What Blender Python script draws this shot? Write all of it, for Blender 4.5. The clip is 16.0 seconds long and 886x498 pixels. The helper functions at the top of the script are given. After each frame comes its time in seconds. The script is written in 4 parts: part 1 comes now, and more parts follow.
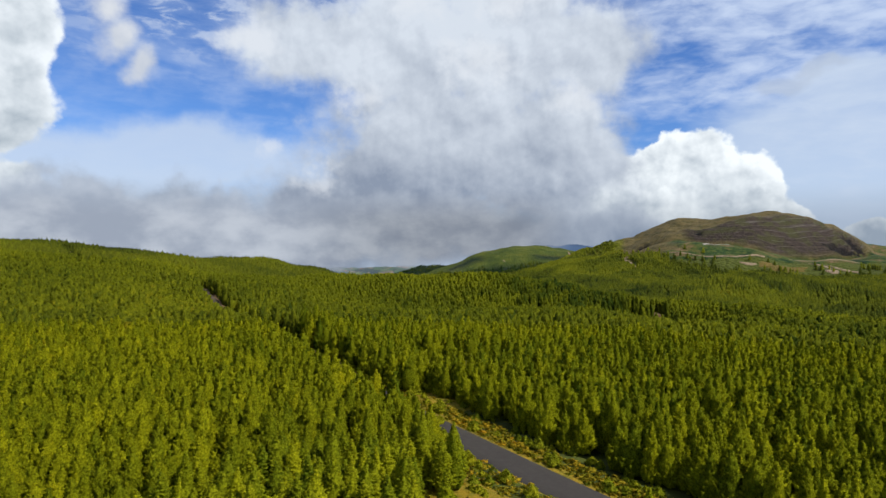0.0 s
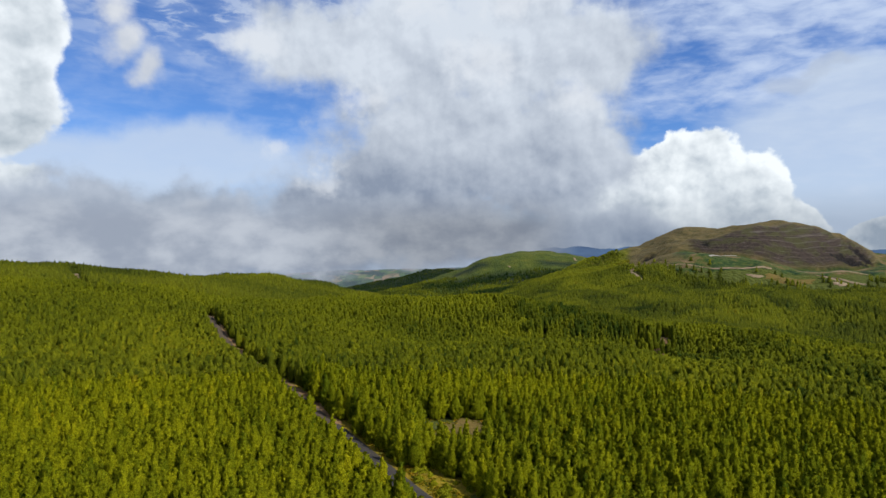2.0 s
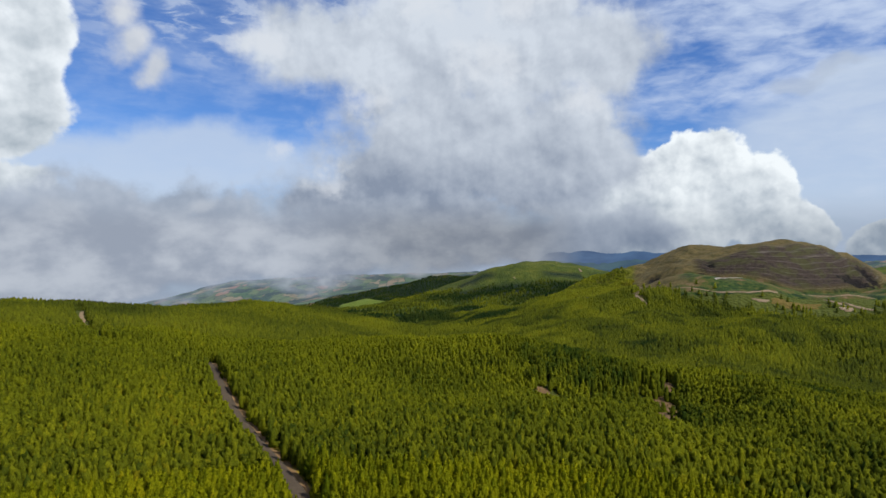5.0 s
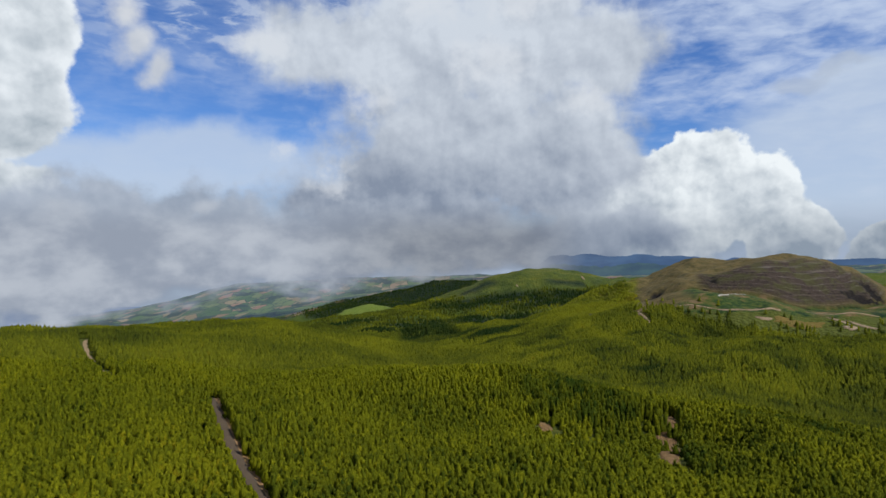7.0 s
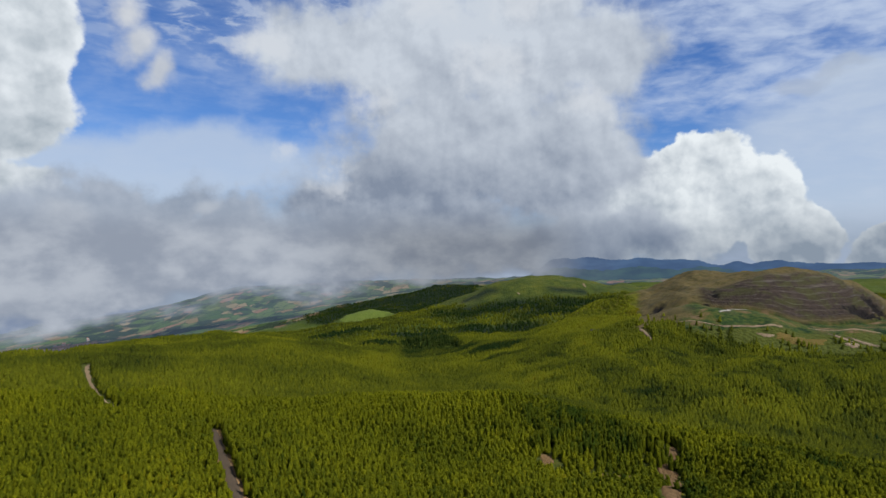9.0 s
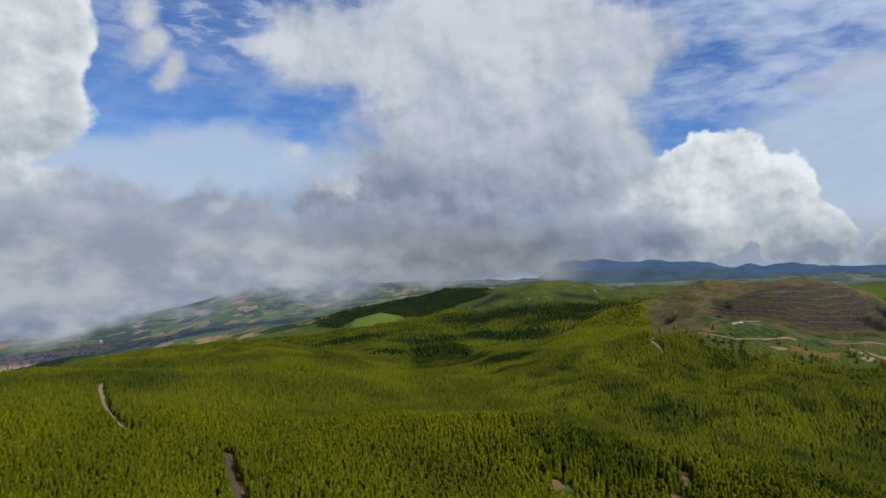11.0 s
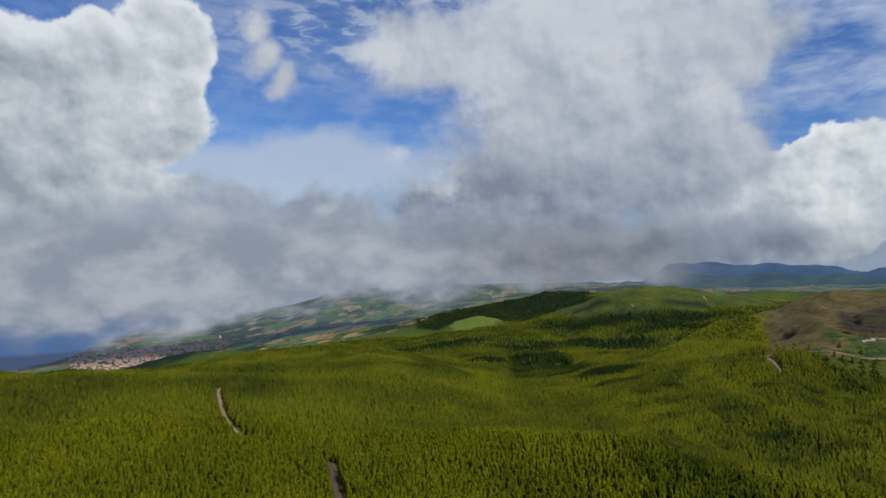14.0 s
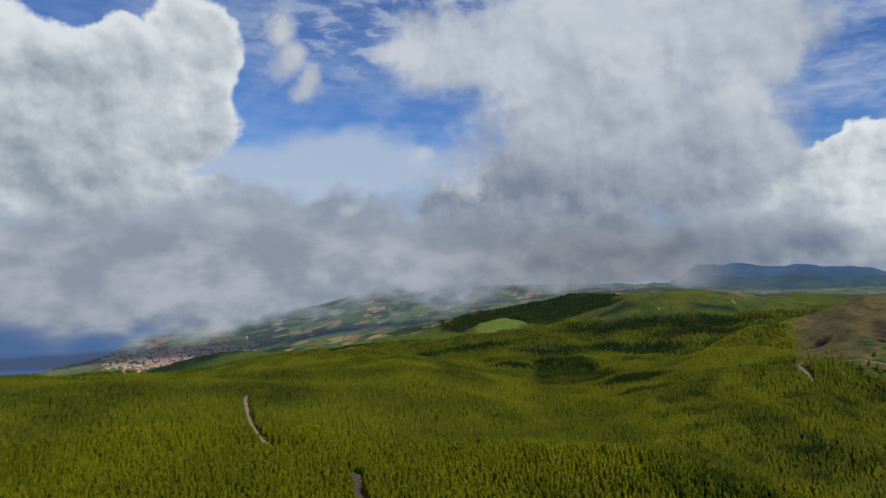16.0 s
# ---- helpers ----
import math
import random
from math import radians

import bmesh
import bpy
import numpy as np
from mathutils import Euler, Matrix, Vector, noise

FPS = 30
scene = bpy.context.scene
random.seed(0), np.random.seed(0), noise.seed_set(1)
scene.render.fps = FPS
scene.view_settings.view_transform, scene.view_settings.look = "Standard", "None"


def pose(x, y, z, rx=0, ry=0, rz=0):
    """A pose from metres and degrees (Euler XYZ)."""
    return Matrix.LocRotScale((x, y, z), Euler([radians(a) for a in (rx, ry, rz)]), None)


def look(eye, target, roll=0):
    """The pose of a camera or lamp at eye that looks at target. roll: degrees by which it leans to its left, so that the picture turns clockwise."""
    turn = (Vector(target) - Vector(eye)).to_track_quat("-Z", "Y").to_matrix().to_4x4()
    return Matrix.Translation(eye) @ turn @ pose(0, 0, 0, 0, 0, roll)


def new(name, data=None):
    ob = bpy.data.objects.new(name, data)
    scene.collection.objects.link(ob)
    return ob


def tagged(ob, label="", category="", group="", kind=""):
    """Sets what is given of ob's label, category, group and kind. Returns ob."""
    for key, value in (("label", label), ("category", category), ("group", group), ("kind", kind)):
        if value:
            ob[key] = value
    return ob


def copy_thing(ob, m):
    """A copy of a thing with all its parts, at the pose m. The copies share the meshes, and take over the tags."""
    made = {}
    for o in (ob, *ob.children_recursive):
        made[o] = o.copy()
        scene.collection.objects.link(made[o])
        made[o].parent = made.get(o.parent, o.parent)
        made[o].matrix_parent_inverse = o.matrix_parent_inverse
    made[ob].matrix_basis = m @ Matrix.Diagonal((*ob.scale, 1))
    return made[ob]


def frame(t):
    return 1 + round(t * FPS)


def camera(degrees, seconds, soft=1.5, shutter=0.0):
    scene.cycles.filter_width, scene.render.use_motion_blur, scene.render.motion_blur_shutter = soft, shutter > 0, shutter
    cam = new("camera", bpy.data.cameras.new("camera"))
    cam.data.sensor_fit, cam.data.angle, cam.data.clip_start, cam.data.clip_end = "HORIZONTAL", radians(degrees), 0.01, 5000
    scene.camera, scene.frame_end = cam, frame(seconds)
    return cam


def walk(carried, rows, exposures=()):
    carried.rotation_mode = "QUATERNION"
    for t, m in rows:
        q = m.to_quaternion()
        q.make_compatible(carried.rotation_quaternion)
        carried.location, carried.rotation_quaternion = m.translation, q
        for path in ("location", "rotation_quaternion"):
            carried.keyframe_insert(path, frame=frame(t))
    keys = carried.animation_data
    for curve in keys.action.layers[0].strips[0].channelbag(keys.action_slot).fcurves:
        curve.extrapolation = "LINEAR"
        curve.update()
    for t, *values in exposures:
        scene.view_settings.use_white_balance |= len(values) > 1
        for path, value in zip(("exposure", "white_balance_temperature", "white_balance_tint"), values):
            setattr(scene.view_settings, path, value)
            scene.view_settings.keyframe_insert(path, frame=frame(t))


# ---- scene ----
# A drone climbs straight up over a conifer plantation on a volcanic island and turns to its left.
# x is right, y ahead, z up; the forest road by the drone's start lies at z = 0.
cam = camera(70.97, 16.0)
ROWS = [
    (0.0, -0.42, -0.21, 28.40, -0.00, -0.50, -0.58),
    (0.5, -0.41, -0.21, 30.89, 0.16, -0.45, -0.55),
    (1.0, -0.48, -0.26, 33.65, 0.26, -0.45, -0.46),
    (1.5, -0.62, -0.22, 38.40, 0.39, -0.48, -0.46),
    (2.0, -0.57, -0.18, 42.80, 0.50, -0.46, -0.40),
    (2.5, -0.39, -0.20, 47.81, 0.59, -0.45, -0.37),
    (3.0, -0.36, -0.15, 52.53, 0.65, -0.45, -0.39),
    (3.5, -0.21, -0.01, 57.43, 0.75, -0.47, -0.43),
    (4.0, 0.29, 0.09, 60.90, 0.82, -0.41, -0.41),
    (6.5, 0.45, -0.07, 84.38, 1.22, -0.36, -0.45),
    (7.0, 0.42, -0.01, 89.22, 1.25, -0.35, -0.42),
    (7.5, 0.40, 0.01, 93.61, 1.26, -0.33, -0.42),
    (8.0, 0.35, -0.03, 98.13, 1.31, -0.30, -0.45),
    (8.5, 0.26, -0.07, 102.52, 1.31, -0.28, -0.47),
    (11.0, -0.19, -0.09, 120.71, 2.30, -0.26, -0.46),
    (11.5, -0.25, -0.11, 122.89, 2.80, -0.28, -0.47),
    (12.0, -0.14, -0.02, 124.45, 4.21, -0.31, -0.44),
    (12.5, 0.01, 0.10, 126.09, 6.33, -0.30, -0.42),
    (13.0, 0.16, 0.19, 127.84, 8.59, -0.32, -0.42),
    (13.5, 0.24, 0.22, 129.63, 10.30, -0.32, -0.49),
    (14.0, 0.26, 0.27, 131.23, 11.40, -0.30, -0.49),
    (14.5, 0.30, 0.28, 133.27, 12.15, -0.31, -0.51),
    (15.0, 0.30, 0.29, 134.93, 12.64, -0.33, -0.49),
    (15.5, 0.28, 0.21, 136.70, 13.14, -0.31, -0.46),
    (16.0, 0.33, 0.19, 138.40, 13.62, -0.30, -0.41),
]
walk(cam, [(t, pose(x, y, z, 90 + pitch, lean, yaw)) for t, x, y, z, yaw, pitch, lean in ROWS],
     exposures=[(0.0, 0.30), (3.0, 0.25), (8.0, 0.10), (11.0, 0.0), (16.0, -0.12)])

# ---- light ----
SUN_AZ, SUN_EL = 122.0, 50.0    # degrees to the right of straight ahead, and up
sun = new("sun", bpy.data.lights.new("sun", "SUN"))
sun.data.energy, sun.data.angle, sun.data.color = 4.3, radians(0.6), (1.0, 0.95, 0.86)
sun_way = Vector((math.sin(radians(SUN_AZ)) * math.cos(radians(SUN_EL)), math.cos(radians(SUN_AZ)) * math.cos(radians(SUN_EL)), math.sin(radians(SUN_EL))))
sun.matrix_world = look(sun_way * 900, (0, 0, 0))


class Nodes:
    """A short hand for node trees: every call adds a node and returns its first output."""

    def __init__(self, tree):
        self.tree = tree
        tree.nodes.clear()

    def put(self, kind, inputs=(), out=0, **settings):
        n = self.tree.nodes.new(kind)
        if "operation" in settings:
            n.operation = settings["operation"]
        if settings.get("use_clamp"):
            n.use_clamp = True
        if "data_type" in settings:
            n.data_type = settings["data_type"]
        if "interpolation_type" in settings:
            n.interpolation_type = settings["interpolation_type"]
        if "feature" in settings:
            n.feature = settings["feature"]
        if "attribute_name" in settings:
            n.attribute_name = settings["attribute_name"]
        for key, value in dict(inputs).items():
            if isinstance(value, bpy.types.NodeSocket):
                self.tree.links.new(value, n.inputs[key])
            else:
                n.inputs[key].default_value = value
        return n.outputs[out] if len(n.outputs) else None

    def math(self, op, a, b=0.0, c=0.0, clamp=False):
        return self.put("ShaderNodeMath", {0: a, 1: b, 2: c}, operation=op, use_clamp=clamp)

    def vec(self, op, a, b=(0, 0, 0), out=0):
        return self.put("ShaderNodeVectorMath", {0: a, 1: b}, out, operation=op)

    def scaled(self, v, s):
        return self.put("ShaderNodeVectorMath", {0: v, "Scale": s}, operation="SCALE")

    def noise(self, v, scale, detail=4.0, rough=0.55, out=0, distortion=0.0):
        return self.put("ShaderNodeTexNoise", {"Vector": v, "Scale": scale, "Detail": detail, "Roughness": rough, "Distortion": distortion}, out)

    def mix(self, f, a, b):
        return self.put("ShaderNodeMix", {0: f, 6: a, 7: b}, 2, data_type="RGBA")

    def span(self, v, a, b, c=0.0, d=1.0, smooth=True):
        return self.put("ShaderNodeMapRange", {0: v, 1: a, 2: b, 3: c, 4: d}, interpolation_type="SMOOTHSTEP" if smooth else "LINEAR")

    def ramp(self, f, stops):
        n = self.tree.nodes.new("ShaderNodeValToRGB")
        self.tree.links.new(f, n.inputs[0])
        r = n.color_ramp
        while len(r.elements) < len(stops):
            r.elements.new(0.5)
        for e, (p, col) in zip(r.elements, stops):
            e.position, e.color = p, (*col, 1)
        return n.outputs[0]


def rgb(r, g, b):
    return (r, g, b, 1.0)


def sky_world():
    w = bpy.data.worlds.new("sky")
    scene.world = w
    w.use_nodes = True
    N = Nodes(w.node_tree)
    way = N.put("ShaderNodeTexCoord")
    clear = N.put("ShaderNodeTexSky")
    nishita = clear.node
    nishita.sky_type, nishita.sun_disc = "NISHITA", False
    nishita.sun_elevation, nishita.sun_rotation = radians(SUN_EL), radians(SUN_AZ)
    nishita.altitude, nishita.air_density, nishita.dust_density, nishita.ozone_density = 700.0, 1.0, 0.5, 3.0
    clear = N.vec("MULTIPLY", N.scaled(clear, SKY), (0.47, 0.70, 1.08))
    sep = N.put("ShaderNodeSeparateXYZ", {0: way})
    x, y, z = sep, sep.node.outputs[1], sep.node.outputs[2]
    az = N.math("DEGREES", N.math("ARCTAN2", x, y))
    el = N.math("DEGREES", N.math("ARCSINE", z))
    flat = N.put("ShaderNodeCombineXYZ", {0: az, 1: el, 2: 0.0})

    def billows(scale, detail, seed, rough=0.5):
        return N.noise(N.vec("ADD", flat, (seed, seed * 0.37, seed * 1.7)), scale, detail, rough)

    # the clouds' outlines: heaps of puffs, drawn out by a coarse turbulence
    coarse = N.put("ShaderNodeTexNoise", {"Vector": flat, "Scale": 0.11, "Detail": 5.0, "Roughness": 0.52}, 1)
    bent = N.vec("ADD", flat, N.scaled(N.vec("SUBTRACT", coarse, (0.5, 0.5, 0.5)), 7.0))

    def heap(puffs):
        """How deep a direction lies inside a heap of puffs: az, el, half width, half height."""
        deep = None
        for a, e, ra, re in puffs:
            d = N.vec("LENGTH", N.vec("MULTIPLY", N.vec("SUBTRACT", bent, (a, e, 0)), (1 / ra, 1 / re, 0)), out=1)
            d = N.math("SUBTRACT", 1.0, d)
            deep = d if deep is None else N.math("SMOOTH_MAX", deep, d, 0.25)
        return deep

    def cauliflower(seed, scale, shift=(0, 0), rough=0.5):
        """Round billows of several sizes, high in the middle of each."""
        p = N.vec("ADD", flat, (seed + shift[0], seed * 0.7 + shift[1], seed))
        p = N.vec("ADD", p, N.scaled(N.put("ShaderNodeTexNoise", {"Vector": p, "Scale": scale * 1.1, "Detail": 3.0}, 1), 0.42 / scale))
        v = N.put("ShaderNodeTexVoronoi", {"Vector": p, "Scale": scale, "Detail": 3.0, "Roughness": rough, "Lacunarity": 2.3, "Smoothness": 0.6}, feature="SMOOTH_F1")
        return N.math("SUBTRACT", 1.0, v)

    # relief: the same billows sampled a little towards the sun, up and to the right
    def relief(scale, detail, seed, step):
        here = billows(scale, detail, seed)
        up = N.noise(N.vec("ADD", flat, (seed + step * 0.6, seed * 0.37 + step, seed * 1.7)), scale, detail, 0.5)
        return N.math("SUBTRACT", here, up)

    def lit_side(seed, scale, step):
        return N.math("SUBTRACT", cauliflower(seed, scale), cauliflower(seed, scale, (step * 0.7, step)))

    fine = billows(0.42, 6.0, 11.0, 0.58)
    puff = cauliflower(5.0, 0.22)
    swell = N.math("ADD", relief(0.075, 3.0, 3.0, 3.0), N.math("MULTIPLY", relief(0.2, 4.0, 23.0, 1.2), 0.55))
    crisp = N.math("ADD", N.math("MULTIPLY", lit_side(5.0, 0.22, 0.9), 0.45), N.math("MULTIPLY", lit_side(31.0, 0.55, 0.4), 0.22))

    def layer(under, deep, soft, ragged, low, high, base, top, bump, puffy=0.45, sharp=0.5, rim=0.0):
        edge = N.math("ADD", N.math("SUBTRACT", fine, 0.5), N.math("MULTIPLY", N.math("SUBTRACT", puff, 0.45), puffy))
        cover = N.math("ADD", deep, N.math("MULTIPLY", edge, ragged))
        lift = N.math("ADD", N.span(el, low, high), N.span(cover, 0.0, 0.5, rim, 0.0))
        cover = N.span(cover, 0.0, soft)
        form = N.math("ADD", N.math("MULTIPLY", swell, bump), N.math("MULTIPLY", crisp, bump * sharp))
        lift = N.math("ADD", lift, form, clamp=True)
        mid = tuple(0.5 * (p + q) for p, q in zip(base, top))
        tone = N.ramp(lift, [(0.0, base), (0.5, mid), (1.0, top)])
        return N.mix(cover, under, tone)

    sky = N.mix(N.span(el, 7.0, -1.0, 0.0, 0.9), clear, rgb(0.36, 0.43, 0.53))
    # thin high cloud: streaks to the right, ripples high up on the left
    streak = N.noise(N.vec("MULTIPLY", flat, (0.05, 0.17, 1)), 1.0, 6.0, 0.58, distortion=0.5)
    ripple = N.noise(N.vec("MULTIPLY", N.vec("ADD", flat, (0, 40, 0)), (0.34, 0.85, 1)), 1.0, 4.0, 0.55, distortion=0.3)
    thin = N.math("ADD", N.math("MULTIPLY", streak, 0.75), N.math("MULTIPLY", ripple, 0.36))
    veil = N.math("MULTIPLY", N.span(thin, 0.43, 0.74), N.span(az, -28, 24, 0.34, 0.95))
    sky = N.mix(veil, sky, rgb(0.48, 0.57, 0.74))
    high_left = N.math("MULTIPLY", N.span(ripple, 0.47, 0.62), heap([(-22, 19, 13, 6), (-14, 22, 10, 5)]), clamp=True)
    sky = N.mix(N.math("MULTIPLY", high_left, 0.9, clamp=True), sky, rgb(0.42, 0.50, 0.66))
    band = heap([(-23, 7.0, 16, 3.6), (-36, 6.0, 14, 4), (31, 6, 13, 7.5), (36, 12, 10, 3)])
    sky = N.mix(N.math("MULTIPLY", N.span(band, 0.0, 0.5), 0.78), sky, rgb(0.48, 0.565, 0.69))
    # the bright far cumulus, the small puff, the dull large one ahead, the one to the left and the low bank
    sky = layer(sky, heap([(20.2, 6.2, 5.8, 3.8), (24.8, 4.8, 5.4, 3.9), (28, 1.8, 4.2, 3.6), (16, 3, 8, 5.5), (34.5, 0.2, 2.6, 2.0), (38, 0.6, 3, 2.4)]), 0.10, 0.34, -3.5, 14.5, (0.33, 0.39, 0.46), (0.79, 0.84, 0.87), 1.9, 0.6, 0.8, 0.35)
    sky = layer(sky, heap([(-28.4, 19.2, 2.3, 3.2), (-27.2, 16.5, 2.6, 3.0), (-25.4, 13.8, 1.9, 2.6)]), 0.7, 0.6, 8.0, 22.0, (0.40, 0.45, 0.54), (0.60, 0.63, 0.68), 1.6)
    sky = layer(sky, heap([(-13, 17.5, 8, 5.5), (-4, 17, 11, 8), (6, 18.5, 11, 8.5), (13, 17, 7, 6.5), (1, 9, 16, 9), (10, 8, 9, 9), (-6, 3, 15, 6.5), (13, 0.8, 10, 3.6), (0, 27, 20, 7)]), 0.42, 0.50, -14.0, 30.0, (0.215, 0.26, 0.345), (0.56, 0.615, 0.69), 1.8, 0.4, 0.4, 0.1)
    # billows of it that catch the sun
    glint = heap([(-17.5, 17.3, 3.0, 2.2), (-8.7, 12.3, 3.4, 2.2), (-10.8, 5.8, 2.5, 1.9), (2.7, 16.5, 4.2, 2.4), (11.4, 12.5, 3.2, 2.2), (6, 22, 5, 3), (-3, 21, 4, 2.5), (-15.5, 8.5, 1.6, 1.2)])
    glint = N.math("ADD", glint, N.math("ADD", N.math("MULTIPLY", crisp, 1.6), N.math("MULTIPLY", N.math("SUBTRACT", fine, 0.5), 0.7)))
    sky = N.mix(N.math("MULTIPLY", N.span(glint, 0.0, 0.9), 0.5), sky, rgb(0.65, 0.68, 0.725))
    sky = layer(sky, heap([(-35.4, 16.7, 4.2, 4.2), (-41.5, 15.0, 4.4, 3.8), (-47, 14.3, 5.5, 4.8), (-36.5, 10.5, 5.6, 5.5), (-46, 7, 10, 7), (-38, 3, 7, 4), (-43, 12, 6, 5)]), 0.15, 0.38, -5.0, 27.0, (0.29, 0.35, 0.41), (0.74, 0.79, 0.835), 2.1, 0.55, 0.5, 0.4)
    sky = layer(sky, heap([(-30, 1.6, 10, 6.2), (-24.5, 3.2, 5.5, 4.6), (-20, 1.5, 5, 3.8), (-38, 0, 12, 6.5), (-13, -0.5, 10, 4.6), (-60, -2, 30, 8)]), 0.42, 0.62, -12.0, 13.0, (0.20, 0.255, 0.345), (0.39, 0.445, 0.535), 1.6, 0.6, 0.6)
    lights = heap([(-33, 2.0, 2.2, 1.6), (-26.5, -0.5, 1.8, 2.6), (-34, -3, 2.4, 2.4), (-21.5, 3.8, 1.6, 1.0), (-43, -3, 3, 2.4)])
    lights = N.math("ADD", lights, N.math("MULTIPLY", N.math("SUBTRACT", fine, 0.5), 1.0))
    sky = N.mix(N.math("MULTIPLY", N.span(lights, 0.0, 0.9), 0.4), sky, rgb(0.60, 0.63, 0.67))
    scud = heap([(28.5, 12.6, 4.0, 1.2), (31, 13.4, 2.4, 0.8)])
    sky = N.mix(N.math("MULTIPLY", N.span(N.math("ADD", scud, N.math("SUBTRACT", fine, 0.5)), 0.0, 0.6), 0.5), sky, rgb(0.38, 0.44, 0.54))
    # all else of the sky round about: broken cloud
    round_about = N.math("MAXIMUM", N.span(az, 45, 70), N.math("MAXIMUM", N.span(az, -55, -80), N.span(el, 28, 40)))
    heaps = N.math("MULTIPLY", N.span(N.noise(N.scaled(way, 3.0), 1.0, 6.0, 0.6), 0.46, 0.6), round_about)
    sky = N.mix(heaps, sky, rgb(0.6, 0.62, 0.66))
    N.put("ShaderNodeOutputWorld", {0: N.put("ShaderNodeBackground", {0: sky, 1: 1.0})})


SKY = 0.10
sky_world()

# ---- materials ----
def material(name):
    m = bpy.data.materials.new(name)
    m.use_nodes = True
    return m, Nodes(m.node_tree)


def finish(N, colour, rough=0.9, height=None, strength=0.5, distance=0.2, glow=None, leafy=0.0):
    inputs = {"Base Color": colour, "Roughness": rough, "Specular IOR Level": 0.03 if leafy else 0.12}
    if height is not None:
        inputs["Normal"] = N.put("ShaderNodeBump", {"Height": height, "Strength": strength, "Distance": distance})
    s = N.put("ShaderNodeBsdfPrincipled", inputs)
    if leafy:
        t = N.put("ShaderNodeBsdfTranslucent", {"Color": colour})
        s = N.put("ShaderNodeMixShader", {0: leafy, 1: s, 2: t})
    N.put("ShaderNodeOutputMaterial", {0: s})


def place_of(N):
    return N.put("ShaderNodeNewGeometry")


def leaf_depth_grain(N, p, colour):
    """Random grain in sprays a hand or two wide; the dark specks paint in shaded depth."""
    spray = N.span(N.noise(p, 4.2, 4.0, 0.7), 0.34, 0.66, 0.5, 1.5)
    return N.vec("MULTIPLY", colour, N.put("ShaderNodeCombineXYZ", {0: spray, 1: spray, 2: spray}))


def foliage_material(name, dark, light, seed, leafy=0.38, own=0.62, each=0.22, stands=0.9):
    """Leaves: every tree has a tone of its own, every tuft another, and whole stands differ."""
    m, N = material(name)
    p = place_of(N)
    tone = N.put("ShaderNodeAttribute", {}, 2, attribute_name="tone")
    tuft = N.put("ShaderNodeNewGeometry", {}, 8)
    stand = N.noise(N.vec("ADD", p, (seed, 0, 0)), 0.016, 3.0, 0.6)
    f = N.math("ADD", N.math("MULTIPLY", tone, own), N.math("MULTIPLY", tuft, each))
    f = N.math("ADD", f, N.math("MULTIPLY", N.math("SUBTRACT", stand, 0.5), stands), clamp=True)
    mid = tuple((a + b) / 2 for a, b in zip(dark, light))
    brown = tuple(c * k for c, k in zip(light, (1.02, 0.80, 0.8)))
    colour = N.ramp(f, [(0.0, dark), (0.45, mid), (0.8, light), (1.0, brown)])
    colour = leaf_depth_grain(N, p, colour)
    finish(N, colour, 0.8, N.noise(p, 2.6, 2.0, 0.6), 0.9, 0.3, leafy=leafy)
    return m


def near_foliage_material(name, dark, light):
    m, N = material(name)
    one = N.put("ShaderNodeObjectInfo", {}, 5)
    tuft = N.put("ShaderNodeNewGeometry", {}, 8)
    f = N.math("ADD", N.math("MULTIPLY", one, 0.65), N.math("MULTIPLY", tuft, 0.35))
    mid = tuple((a + b) / 2 for a, b in zip(dark, light))
    p = place_of(N)
    colour = leaf_depth_grain(N, p, N.ramp(f, [(0.0, dark), (0.5, mid), (1.0, light)]))
    finish(N, colour, 0.8, N.noise(p, 2.6, 2.0, 0.6), 0.9, 0.3, leafy=0.45)
    return m


